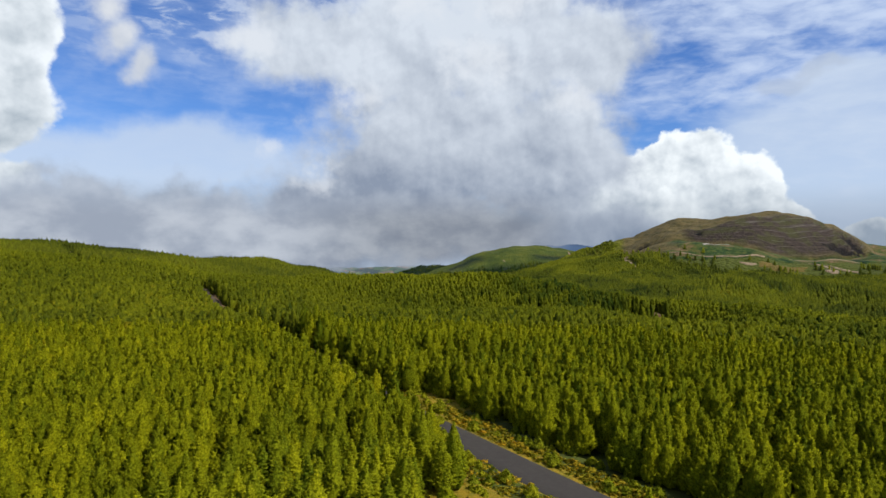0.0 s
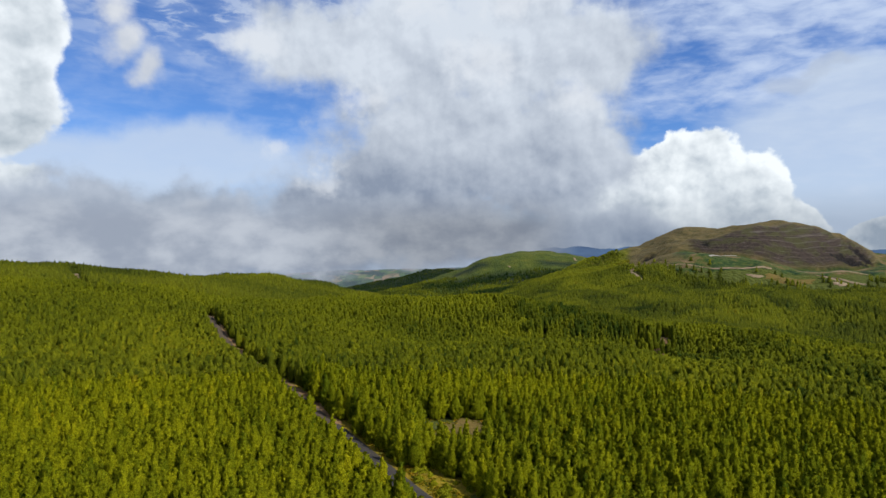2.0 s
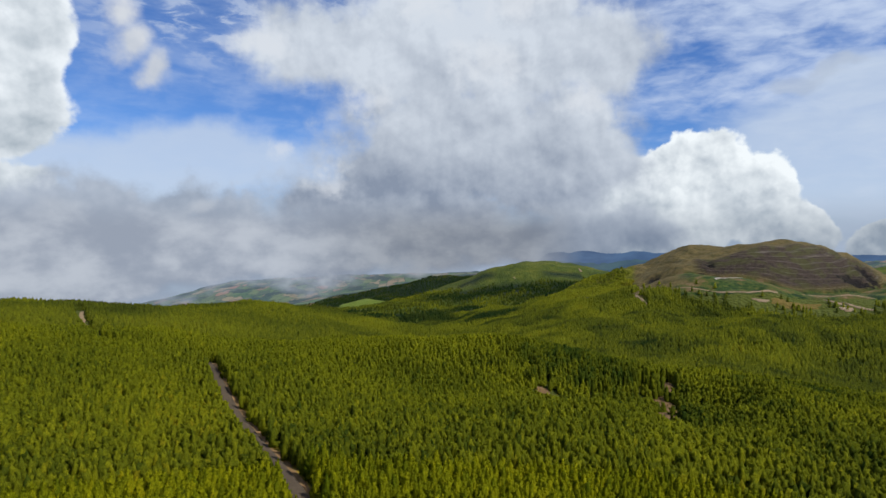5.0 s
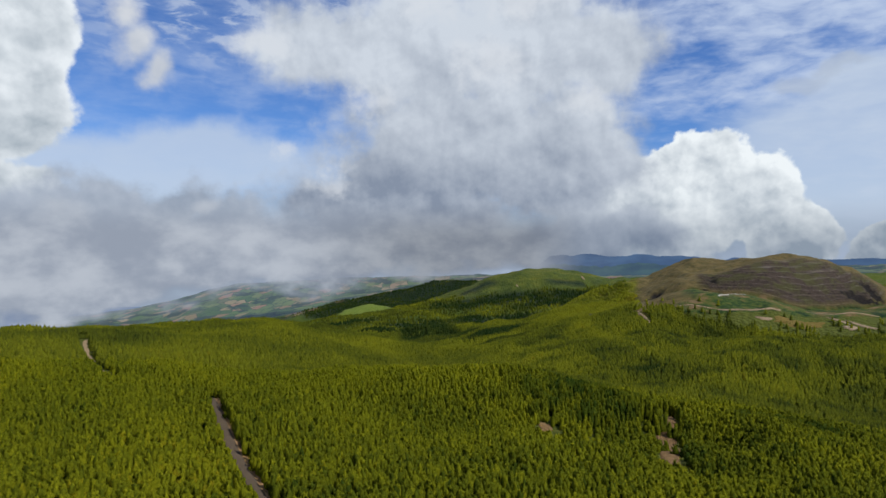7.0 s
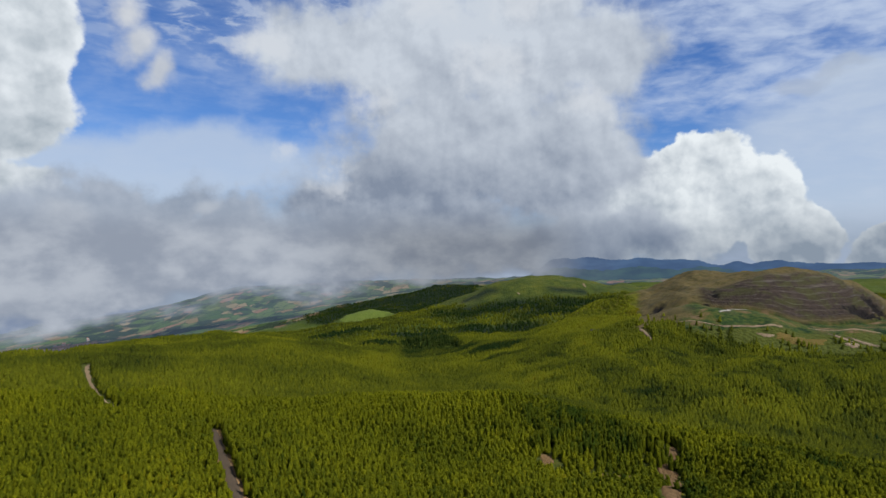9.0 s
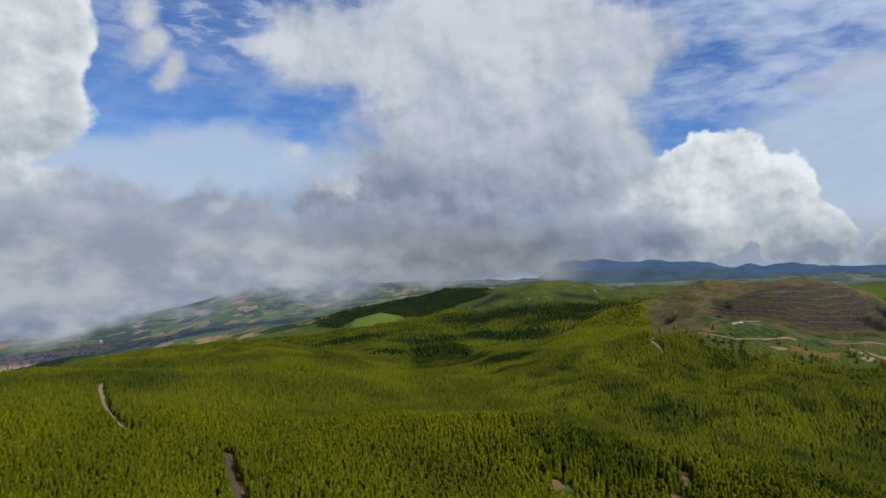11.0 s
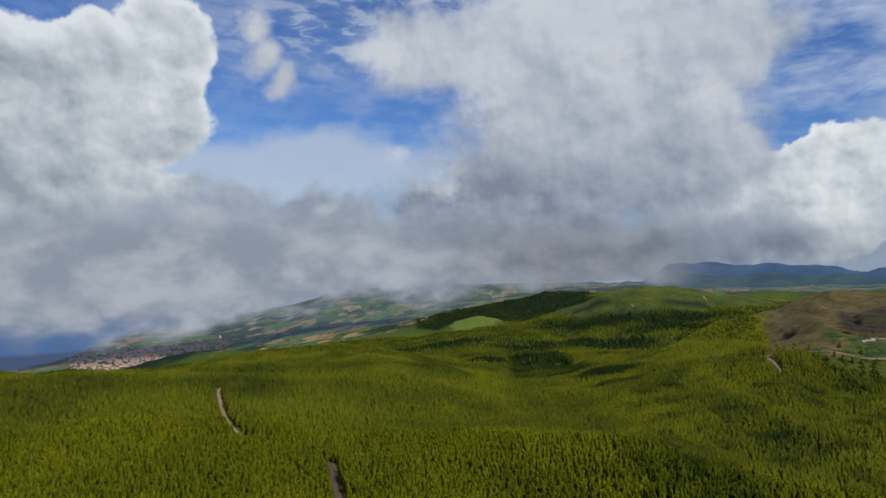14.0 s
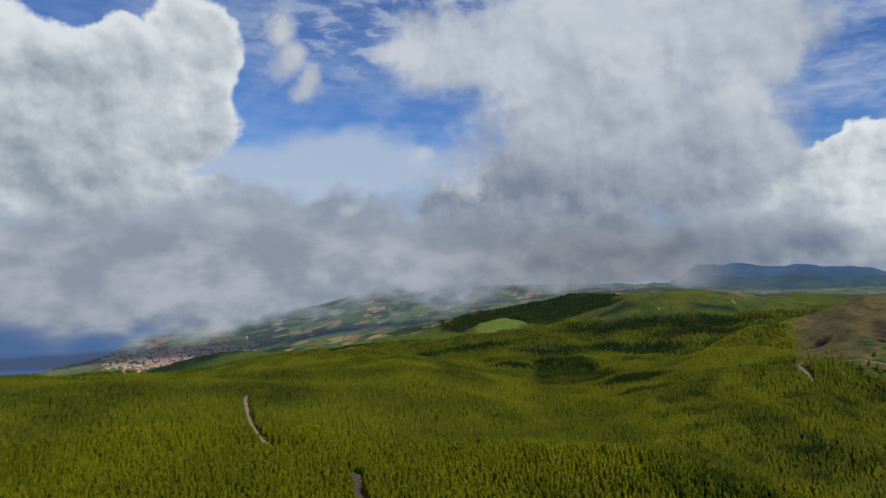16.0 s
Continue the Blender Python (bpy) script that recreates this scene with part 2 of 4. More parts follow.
def ground_material():
    """Forest floor and scrub near by; woods and pastures on the hills; fields between hedges in the plain."""
    m, N = material("island_ground")
    p = place_of(N)
    sep = N.put("ShaderNodeSeparateXYZ", {0: p})
    x, y, z = sep, sep.node.outputs[1], sep.node.outputs[2]
    big = N.noise(p, 0.004, 5.0, 0.6)
    fine = N.noise(p, 0.25, 5.0, 0.65)
    grain = N.noise(p, 0.06, 5.0, 0.7)
    # floor under the trees
    floor = N.ramp(N.noise(p, 0.5, 6.0, 0.7), [(0.3, (0.030, 0.040, 0.007)), (0.55, (0.058, 0.070, 0.011)), (0.75, (0.095, 0.085, 0.020))])
    # woods seen from afar: crowns as a coarse grain
    crowns = N.put("ShaderNodeTexVoronoi", {"Vector": p, "Scale": 0.22, "Randomness": 1.0})
    woods = N.ramp(N.math("ADD", N.math("MULTIPLY", fine, 0.6), N.math("MULTIPLY", big, 0.5)), [(0.3, (0.018, 0.035, 0.006)), (0.5, (0.045, 0.070, 0.008)), (0.75, (0.095, 0.105, 0.012))])
    # pasture
    grass = N.ramp(N.math("ADD", N.math("MULTIPLY", grain, 0.4), N.math("MULTIPLY", N.noise(p, 0.011, 5.0, 0.65), 0.6)), [(0.34, (0.014, 0.030, 0.006)), (0.47, (0.042, 0.060, 0.009)), (0.6, (0.080, 0.088, 0.012)), (0.7, (0.105, 0.100, 0.016))])
    # fields: cells with one crop each, hedges between them
    stretch = N.vec("MULTIPLY", p, (1.0, 0.45, 0.0))
    warp = N.vec("ADD", stretch, N.scaled(N.put("ShaderNodeTexNoise", {"Vector": p, "Scale": 0.004, "Detail": 2.0}, 1), 60.0))
    cell = N.put("ShaderNodeTexVoronoi", {"Vector": warp, "Scale": 0.017, "Randomness": 0.85}, 1)
    hedge = N.put("ShaderNodeTexVoronoi", {"Vector": warp, "Scale": 0.017, "Randomness": 0.85}, feature="DISTANCE_TO_EDGE")
    crop = N.put("ShaderNodeSeparateColor", {0: cell})
    fields = N.ramp(crop, [(0.0, (0.045, 0.085, 0.025)), (0.3, (0.085, 0.15, 0.035)), (0.5, (0.15, 0.19, 0.06)), (0.62, (0.05, 0.09, 0.035)), (0.78, (0.32, 0.25, 0.13)), (0.9, (0.30, 0.16, 0.10)), (1.0, (0.12, 0.18, 0.045))])
    fields = N.mix(N.span(hedge, 0.012, 0.05, 0.12, 1.0), rgb(0.028, 0.052, 0.028), fields)
    groves = N.span(N.noise(p, 0.0042, 4.0, 0.6), 0.53, 0.58)
    fields = N.mix(groves, fields, rgb(0.025, 0.045, 0.022))
    # who lies where
    away = N.vec("LENGTH", N.vec("MULTIPLY", p, (1, 1, 0)), out=1)
    wavy = N.math("ADD", away, N.math("MULTIPLY", N.math("SUBTRACT", big, 0.5), 500.0))
    colour = N.mix(N.span(wavy, 900, 1100), floor, woods)
    meadow = N.math("MULTIPLY", N.span(N.noise(N.vec("ADD", p, (310, 90, 0)), 0.0032, 4.0, 0.55), 0.60, 0.63), N.span(wavy, 1600, 1900))
    colour = N.mix(meadow, colour, grass)
    inland = N.span(x, -750, -250, 0.0, -620.0)
    fields = N.scaled(fields, 0.78)
    colour = N.mix(N.span(N.math("ADD", N.math("ADD", wavy, inland), N.math("MULTIPLY", z, -0.6)), 2450, 2560), colour, fields)
    colour = N.mix(N.put("ShaderNodeAttribute", {}, 2, attribute_name="meadow"), colour, grass)
    # Dark woods; cloud shade on the hills is painted with this colour too.
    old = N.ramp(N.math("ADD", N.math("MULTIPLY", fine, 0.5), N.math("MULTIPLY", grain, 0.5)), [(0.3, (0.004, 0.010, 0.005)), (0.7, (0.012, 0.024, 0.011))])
    colour = N.mix(N.put("ShaderNodeAttribute", {}, 2, attribute_name="wood_shade"), colour, old)
    bright = N.mix(grain, rgb(0.060, 0.105, 0.015), rgb(0.135, 0.165, 0.026))
    colour = N.mix(N.put("ShaderNodeAttribute", {}, 2, attribute_name="pasture"), colour, bright)
    height = N.math("MULTIPLY", crowns, -1.0)
    finish(N, colour, 0.95, height, 0.8, 2.5)
    return m


def plain_noise_material(name, stops, scale, rough=0.9, bump=0.3, distance=0.05, stretch=(1, 1, 1), detail=6.0):
    m, N = material(name)
    p = N.vec("MULTIPLY", place_of(N), stretch)
    f = N.math("ADD", N.math("MULTIPLY", N.noise(p, scale, detail, 0.65), 0.65), N.math("MULTIPLY", N.noise(p, scale * 0.13, 4.0, 0.6), 0.35))
    finish(N, N.ramp(f, stops), rough, N.noise(p, scale * 3, 5.0, 0.7), bump, distance)
    return m


def quarry_material():
    """Dry brown heath over tuff; where the slope is cut, bands of ash and cinder."""
    m, N = material("cinder_slope")
    p = place_of(N)
    sep = N.put("ShaderNodeSeparateXYZ", {0: p})
    z = sep.node.outputs[2]
    steep = N.put("ShaderNodeSeparateXYZ", {0: N.put("ShaderNodeNewGeometry", {}, 3)}).node.outputs[2]
    wob = N.math("ADD", z, N.math("MULTIPLY", N.noise(p, 0.03, 4.0, 0.6), 2.5))
    heath = N.ramp(N.noise(p, 0.09, 7.0, 0.7), [(0.34, (0.050, 0.046, 0.018)), (0.5, (0.086, 0.068, 0.027)), (0.66, (0.115, 0.088, 0.034))])
    bands = N.noise(N.put("ShaderNodeCombineXYZ", {0: 0.0, 1: 0.0, 2: wob}), 0.45, 4.0, 0.6)
    cut = N.ramp(N.math("ADD", N.math("MULTIPLY", bands, 0.6), N.math("MULTIPLY", N.noise(p, 0.2, 6.0, 0.7), 0.4)),
                 [(0.38, (0.020, 0.016, 0.015)), (0.5, (0.046, 0.035, 0.029)), (0.6, (0.070, 0.054, 0.043)), (0.7, (0.13, 0.112, 0.098))])
    worked = N.put("ShaderNodeAttribute", {}, 2, attribute_name="cut")
    green = N.put("ShaderNodeAttribute", {}, 2, attribute_name="green")
    tread = N.math("MULTIPLY", N.span(steep, 0.86, 0.97), N.span(N.noise(p, 0.06, 4.0, 0.6), 0.45, 0.65, 0.0, 0.45))
    cut = N.mix(tread, cut, rgb(0.15, 0.13, 0.115))
    colour = N.mix(worked, heath, cut)
    grown = N.math("MULTIPLY", N.span(N.noise(p, 0.05, 5.0, 0.65), 0.45, 0.6), 0.6)
    colour = N.mix(N.math("MULTIPLY", grown, worked), colour, rgb(0.055, 0.060, 0.018))
    lush = N.ramp(N.noise(p, 0.1, 6.0, 0.7), [(0.3, (0.044, 0.056, 0.005)), (0.7, (0.135, 0.132, 0.009))])
    lush = N.mix(N.math("MULTIPLY", N.span(N.noise(p, 0.03, 5.0, 0.7), 0.52, 0.62), 0.35), lush, rgb(0.10, 0.075, 0.02))
    terrace = N.ramp(N.noise(p, 0.038, 8.0, 0.74), [(0.41, (0.008, 0.022, 0.008)), (0.47, (0.030, 0.056, 0.012)), (0.52, (0.058, 0.066, 0.015)), (0.56, (0.090, 0.066, 0.025)), (0.63, (0.16, 0.11, 0.065))])
    lush = N.mix(N.span(N.math("SUBTRACT", sep, N.math("MULTIPLY", sep.node.outputs[1], 0.3)), 20, 50), lush, terrace)
    colour = N.mix(green, colour, lush)
    # Dark lava; the shade inside the hollows is painted with it too.
    rock_shade = N.put("ShaderNodeAttribute", {}, 2, attribute_name="rock_shade")
    lava_shade = N.mix(N.noise(p, 0.5, 6.0, 0.7), rgb(0.004, 0.004, 0.005), rgb(0.026, 0.022, 0.020))
    colour = N.mix(rock_shade, colour, lava_shade)
    finish(N, colour, 0.95, N.noise(p, 0.35, 7.0, 0.7), 0.8, 1.2)
    return m


def water_material():
    m, N = material("sea")
    p = place_of(N)
    colour = N.mix(N.noise(p, 0.003, 4.0), rgb(0.006, 0.060, 0.19), rgb(0.012, 0.085, 0.26))
    s = N.put("ShaderNodeBsdfPrincipled", {"Base Color": colour, "Roughness": 0.4, "Specular IOR Level": 0.12,
              "Normal": N.put("ShaderNodeBump", {"Height": N.noise(p, 0.05, 5.0, 0.7), "Strength": 0.3, "Distance": 2.0})})
    N.put("ShaderNodeOutputMaterial", {0: s})
    return m


LIME = (0.345, 0.345, 0.007)
MAT_GROUND = ground_material()
MAT_TREES = foliage_material("plantation_foliage", (0.082, 0.120, 0.005), LIME, 0.0, 0.58)
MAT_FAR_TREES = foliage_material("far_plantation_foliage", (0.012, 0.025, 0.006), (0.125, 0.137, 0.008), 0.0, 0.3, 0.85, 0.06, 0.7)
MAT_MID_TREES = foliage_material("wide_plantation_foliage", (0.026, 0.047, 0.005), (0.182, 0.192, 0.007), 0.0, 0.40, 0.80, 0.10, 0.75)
MAT_NEAR = near_foliage_material("conifer_foliage", (0.082, 0.120, 0.005), LIME)
MAT_SHRUB = near_foliage_material("shrub_foliage", (0.070, 0.115, 0.007), (0.30, 0.29, 0.010))
MAT_UNDER = foliage_material("undergrowth_leaves", (0.060, 0.10, 0.007), (0.34, 0.23, 0.012), 7.0, 0.35, 0.75, 0.25, 0.5)
MAT_TRUNK = plain_noise_material("conifer_bark", [(0.3, (0.05, 0.032, 0.02)), (0.7, (0.12, 0.08, 0.05))], 4.0, stretch=(1, 1, 0.2))
MAT_ASPHALT = plain_noise_material("asphalt", [(0.3, (0.034, 0.030, 0.027)), (0.6, (0.046, 0.041, 0.036)), (0.8, (0.064, 0.055, 0.046))], 1.3, 0.85, 0.2, 0.01)
MAT_WORN = plain_noise_material("worn_brown_road", [(0.3, (0.060, 0.046, 0.033)), (0.6, (0.085, 0.064, 0.044)), (0.8, (0.12, 0.088, 0.060))], 0.7, 0.9, 0.3, 0.02)
MAT_DIRT = plain_noise_material("dirt_track", [(0.3, (0.13, 0.085, 0.05)), (0.55, (0.22, 0.16, 0.10)), (0.8, (0.30, 0.24, 0.17))], 0.6)
MAT_VERGE = plain_noise_material("dry_verge_grass", [(0.3, (0.055, 0.065, 0.007)), (0.46, (0.16, 0.13, 0.010)), (0.6, (0.26, 0.17, 0.012)), (0.8, (0.15, 0.075, 0.016))], 0.9, bump=0.8, distance=0.3)
MAT_SCRUB = plain_noise_material("brown_scrub", [(0.3, (0.06, 0.055, 0.012)), (0.5, (0.115, 0.085, 0.022)), (0.75, (0.18, 0.11, 0.034))], 0.8, bump=0.8, distance=0.3)
MAT_QUARRY = quarry_material()
MAT_PALE = plain_noise_material("pale_tuff", [(0.3, (0.12, 0.08, 0.05)), (0.55, (0.22, 0.165, 0.11)), (0.8, (0.34, 0.28, 0.22))], 0.25, bump=0.6, distance=0.4)
MAT_CHALK = plain_noise_material("white_crushed_stone", [(0.3, (0.20, 0.18, 0.16)), (0.55, (0.34, 0.32, 0.29)), (0.8, (0.50, 0.48, 0.45))], 0.25, bump=0.6, distance=0.4)
MAT_SHOULDER = plain_noise_material("orange_earth_shoulder", [(0.3, (0.10, 0.075, 0.03)), (0.5, (0.19, 0.115, 0.05)), (0.75, (0.26, 0.155, 0.07))], 0.5, bump=0.6, distance=0.2)
MAT_EARTH = plain_noise_material("bare_earth", [(0.3, (0.07, 0.040, 0.018)), (0.55, (0.15, 0.095, 0.045)), (0.8, (0.24, 0.165, 0.09))], 0.4, bump=0.8, distance=0.5)
# Whitewash with the grey of distance haze put into its colour.
MAT_HOUSE = plain_noise_material("hazed_whitewash", [(0.3, (0.30, 0.27, 0.24)), (0.7, (0.50, 0.46, 0.42))], 0.05)
MAT_SEA = water_material()
MAT_WALL = plain_noise_material("weathered_boards", [(0.3, (0.16, 0.14, 0.12)), (0.7, (0.30, 0.27, 0.24))], 0.8)
MAT_TILE = plain_noise_material("roof_tiles", [(0.3, (0.34, 0.15, 0.09)), (0.7, (0.52, 0.26, 0.17))], 0.3)
MAT_DARKROOF = plain_noise_material("dark_roofing", [(0.3, (0.03, 0.03, 0.03)), (0.7, (0.06, 0.06, 0.06))], 0.5)


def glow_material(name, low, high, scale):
    """Far ridges; the blue haze of distance is painted in as glow."""
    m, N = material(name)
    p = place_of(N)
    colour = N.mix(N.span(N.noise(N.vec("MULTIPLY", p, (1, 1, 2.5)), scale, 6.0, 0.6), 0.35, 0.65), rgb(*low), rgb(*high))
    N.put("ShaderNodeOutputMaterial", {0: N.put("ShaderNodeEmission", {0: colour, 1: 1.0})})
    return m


def mist_material():
    """Low cloud that hangs over the plain: thick above, in ragged tongues below, with distance haze painted in as glow.
    """
    m, N = material("cloud_haze_sheet")
    p = place_of(N)
    sep = N.put("ShaderNodeSeparateXYZ", {0: p})
    z = sep.node.outputs[2]
    bearing = N.math("DEGREES", N.math("ARCTAN2", sep, sep.node.outputs[1]))
    tongues = N.noise(N.put("ShaderNodeCombineXYZ", {0: N.math("MULTIPLY", bearing, 0.13), 1: N.math("MULTIPLY", z, 0.0042), 2: 4.0}), 1.0, 3.5, 0.5)
    wisps = N.noise(N.vec("MULTIPLY", p, (1, 1, 1.5)), 0.0042, 5.0, 0.55)
    depth = N.math("ADD", N.math("MULTIPLY", N.math("SUBTRACT", tongues, 0.5), 380.0), N.math("MULTIPLY", N.math("SUBTRACT", wisps, 0.5), 110.0))
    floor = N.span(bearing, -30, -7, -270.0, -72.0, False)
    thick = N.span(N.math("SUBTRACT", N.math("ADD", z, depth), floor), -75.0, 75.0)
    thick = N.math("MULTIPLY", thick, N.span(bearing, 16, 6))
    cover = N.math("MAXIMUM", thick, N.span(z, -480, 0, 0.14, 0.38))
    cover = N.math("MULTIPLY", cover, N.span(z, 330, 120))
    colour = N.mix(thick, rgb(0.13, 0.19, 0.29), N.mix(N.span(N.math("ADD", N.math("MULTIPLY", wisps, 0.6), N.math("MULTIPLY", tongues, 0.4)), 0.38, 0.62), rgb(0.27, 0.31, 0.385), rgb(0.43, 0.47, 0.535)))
    colour = N.scaled(colour, N.span(bearing, -18, -2, 1.0, 0.68))     # shade under the large cloud, put into the glow
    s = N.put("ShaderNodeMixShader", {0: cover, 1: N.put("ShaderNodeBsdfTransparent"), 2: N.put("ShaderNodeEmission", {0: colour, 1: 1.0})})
    N.put("ShaderNodeOutputMaterial", {0: s})
    return m


MAT_RIDGE = glow_material("far_ridges_haze_glow", (0.030, 0.074, 0.180), (0.062, 0.130, 0.265), 0.0035)
MAT_FOOTHILLS = glow_material("far_foothills_haze_glow", (0.022, 0.055, 0.085), (0.050, 0.110, 0.105), 0.006)
MAT_MIST = mist_material()

# ---- the lie of the land ----
# rises and hollows: x, y, height, half widths
HILLS = [
    (-460, 400, 37, 230, 200), (-330, 80, -12, 300, 250), (600, 1000, 22, 300, 300), (-90, 1120, -43, 300, 220),
    (0, 620, -29, 260, 180), (-240, 640, 13, 150, 120), (90, 400, -2, 120, 120), (195, 915, 25, 95, 80),
    (-300, 440, -2, 120, 110), (215, 1790, 85, 280, 200), (-60, 1850, 10, 250, 200), (560, 1950, 22, 350, 300),
    (430, 2300, 45, 300, 300), (310, 800, 22, 110, 62), (-215, 465, 11, 90, 80), (150, 1250, -25, 150, 130),
    (-60, 275, -6, 90, 80), (300, 2620, 25, 300, 250), (-170, 520, 5, 110, 90), (-20, 1065, 17, 150, 80),
]
# the rolling hill to the left of the road: x, y, height; all alike in width
LEFT_KNOLLS = [
    (-560, 430, -11.7), (-470, 440, -7.7), (-400, 500, -18.6), (-500, 560, -11.7), (-460, 650, -21.4), (-380, 620, 5.4), (-330, 560, 10.1),
    (-300, 640, -11.7), (-250, 560, -17.9), (-250, 680, 2.7), (-200, 600, 20.1), (-190, 700, 13.5), (-140, 700, -16.6), (-140, 570, 2.3),
    (-320, 450, 3.6), (-390, 780, 13.7), (-260, 800, 10.7), (-480, 860, 11.1), (-600, 700, -15.3), (-360, 950, 29.9),
]
# the spur and the crest behind the quarry's front: x, y, height
SPUR = [
    (150, 940, -7.0), (200, 960, 17.3), (200, 1060, 6.2), (250, 930, -8.0), (250, 1030, 29.9), (300, 900, 1.4), (300, 1000, -13.6),
    (360, 940, -6.2), (360, 1020, 30.0), (412, 975, 4.0), (430, 930, 9.5), (430, 1030, 2.9), (500, 920, 9.8), (500, 1010, -17.5), (560, 900, 6.1),
    (600, 960, 14.5), (300, 1100, 36.1), (140, 1040, -9.0), (650, 880, 7.6),
]
# knolls and dips among the plantation, round: x, y, height, half width
KNOLLS = [
    (-40, 775, -14.0, 72), (106, 272, -9.0, 36), (200, 700, 13.3, 170), (280, 420, -18.5, 120), (-40, 620, 5.3, 170), (-160, 500, -3.2, 80), (200, 500, 7.3, 55), (280, 660, -5.0, 55),
    (240, 980, 14.1, 55), (160, 460, -1.6, 55), (280, 860, -6.7, 80), (440, 740, 4.9, 170), (40, 420, 13.2, 55), (0, 340, -10.6, 55),
    (-120, 660, 15.3, 55), (120, 580, 14.1, 55), (320, 540, 10.7, 55), (120, 340, 5.8, 55), (-40, 420, 5.8, 55), (160, 740, 12.2, 120),
    (-120, 460, -6.8, 55), (240, 500, 11.3, 55), (120, 380, -5.6, 55), (0, 500, -3.9, 55), (320, 780, 5.4, 80), (240, 740, 6.7, 55),
    (-80, 980, 4.3, 80), (320, 460, -6.4, 55),
]
FAR_HILLS = [
    (-340, 2340, 26, 110, 130),
    (-250, 2850, 48, 420, 170), (-1500, 4700, 100, 900, 800), (1500, 4400, -75, 1200, 900), (-1470, 2030, 110, 300, 160),
    (-420, 2500, 29, 350, 300), (120, 3300, 81, 500, 500), (-700, 1200, -56, 500, 500), (-280, 2100, -31, 300, 300),
    (-1700, 2200, -95, 700, 900), (300, 450, 7, 200, 160), (-900, 3600, -7, 900, 700), (-550, 4700, 47, 800, 700),
]
SEA_LEVEL = -425.0
ROAD = [(80, -25), (34, 43), (14, 72), (3, 89.5), (-7.5, 106), (-28.5, 145), (-50, 187), (-82, 245), (-116, 305), (-139, 350)]
TRACK = [(-182, 356), (-196, 351), (-212, 366), (-228, 384), (-246, 408), (-262, 432), (-262, 444), (-244, 450)]
PITS = [(100, 324, 76, 48, 12.0)]     # wooded hollow: x, y, half widths, depth


def smooth(a, b, v):
    u = np.clip((v - a) / (b - a), 0, 1)
    return u * u * (3 - 2 * u)


def waves(x, y, size, seed):
    """Soft irregular swell between about -1 and 1, built from crossing sine waves."""
    rng = np.random.RandomState(seed)
    total = np.zeros_like(x)
    for k in range(7):
        a, ph, s = rng.uniform(0, 2 * math.pi), rng.uniform(0, 2 * math.pi), size * rng.uniform(0.6, 1.6)
        total = total + np.sin((x * math.cos(a) + y * math.sin(a)) * 2 * math.pi / s + ph)
    return total / 3.2


def far_crater(x, y):
    """An old crater full of woods: its floor falls away to a steep back wall. Gives depth from 0 to 1 and where the wall is."""
    v = (y - 790 + waves(x, y, 60, 15) * 8) / 235
    across = 1 - smooth(0.72, 1.1, np.abs(x + 37 + (y - 940) * 0.12) / 54)
    floor = np.clip(v, 0, 1) * (1 - smooth(1.0, 1.2, v))
    wall = smooth(0.86, 0.98, v) * (1 - smooth(1.2, 1.34, v))
    return floor * across, wall * across, smooth(0.0, 0.12, v) * across * (1 - smooth(1.2, 1.34, v))


def ground_height(x, y):
    x, y = np.asarray(x, float), np.asarray(y, float)
    r = np.hypot(x, y)
    far = 1 / (1 + np.exp(-(r - 1700) / 450))
    z = 8.5 - 178 * far + 191 * far * np.tanh(x / 1500) - 22 * np.tanh(x / 400) * np.exp(-(r / 900) ** 2)
    for hx, hy, h, a, b in HILLS + FAR_HILLS + [(kx, ky, kh, kw, kw) for kx, ky, kh, kw in KNOLLS] + [(kx, ky, kh, 85, 85) for kx, ky, kh in LEFT_KNOLLS] + [(kx, ky, kh, 62, 62) for kx, ky, kh in SPUR]:
        z = z + h * np.exp(-((x - hx) / a) ** 2 - ((y - hy) / b) ** 2)
    # the terrace at the foot of the quarry, with a bank in front
    bank = y - 748 + (x - 216) * 0.22 + waves(x, y, 110, 12) * 7
    z = z + (5 * smooth(-28, 16, bank) + 6 * smooth(10, 46, bank)) * smooth(230, 300, x) * (1 - smooth(620, 800, x)) * (1 - smooth(1000, 1200, y))
    for px, py, a, b, deep in PITS:
        d = np.hypot((x - px) / a, (y - py) / b)
        z = z - deep * (1 - smooth(0.5, 1.0, d))
    z = z - 20 * far_crater(x, y)[0]
    swell = smooth(150, 500, r) + 0.7 * smooth(450, 750, r)
    z = z + waves(x, y, 150, 5) * 2.6 * swell + waves(x, y, 75, 8) * 1.5 * swell + waves(x, y, 480, 6) * 6 * smooth(700, 1500, r)
    # the coast to the left: land sinks to the sea
    inland = (x + 2370 + (y - 2320) * 0.25) + waves(x, y, 900, 9) * 70
    rise = smooth(-60, 1300, inland)
    z = SEA_LEVEL - 12 + (z - SEA_LEVEL + 12) * rise + 14 * smooth(-30, 60, inland) * (1 - rise)
    return z


def height_at(x, y):
    return float(ground_height(np.array([x]), np.array([y]))[0])


def road_distance(x, y, line):
    best = np.full(np.shape(x), 1e9)
    for (ax, ay), (bx, by) in zip(line, line[1:]):
        vx, vy = bx - ax, by - ay
        u = np.clip(((x - ax) * vx + (y - ay) * vy) / (vx * vx + vy * vy), 0, 1)
        best = np.minimum(best, np.hypot(x - ax - u * vx, y - ay - u * vy))
    return best


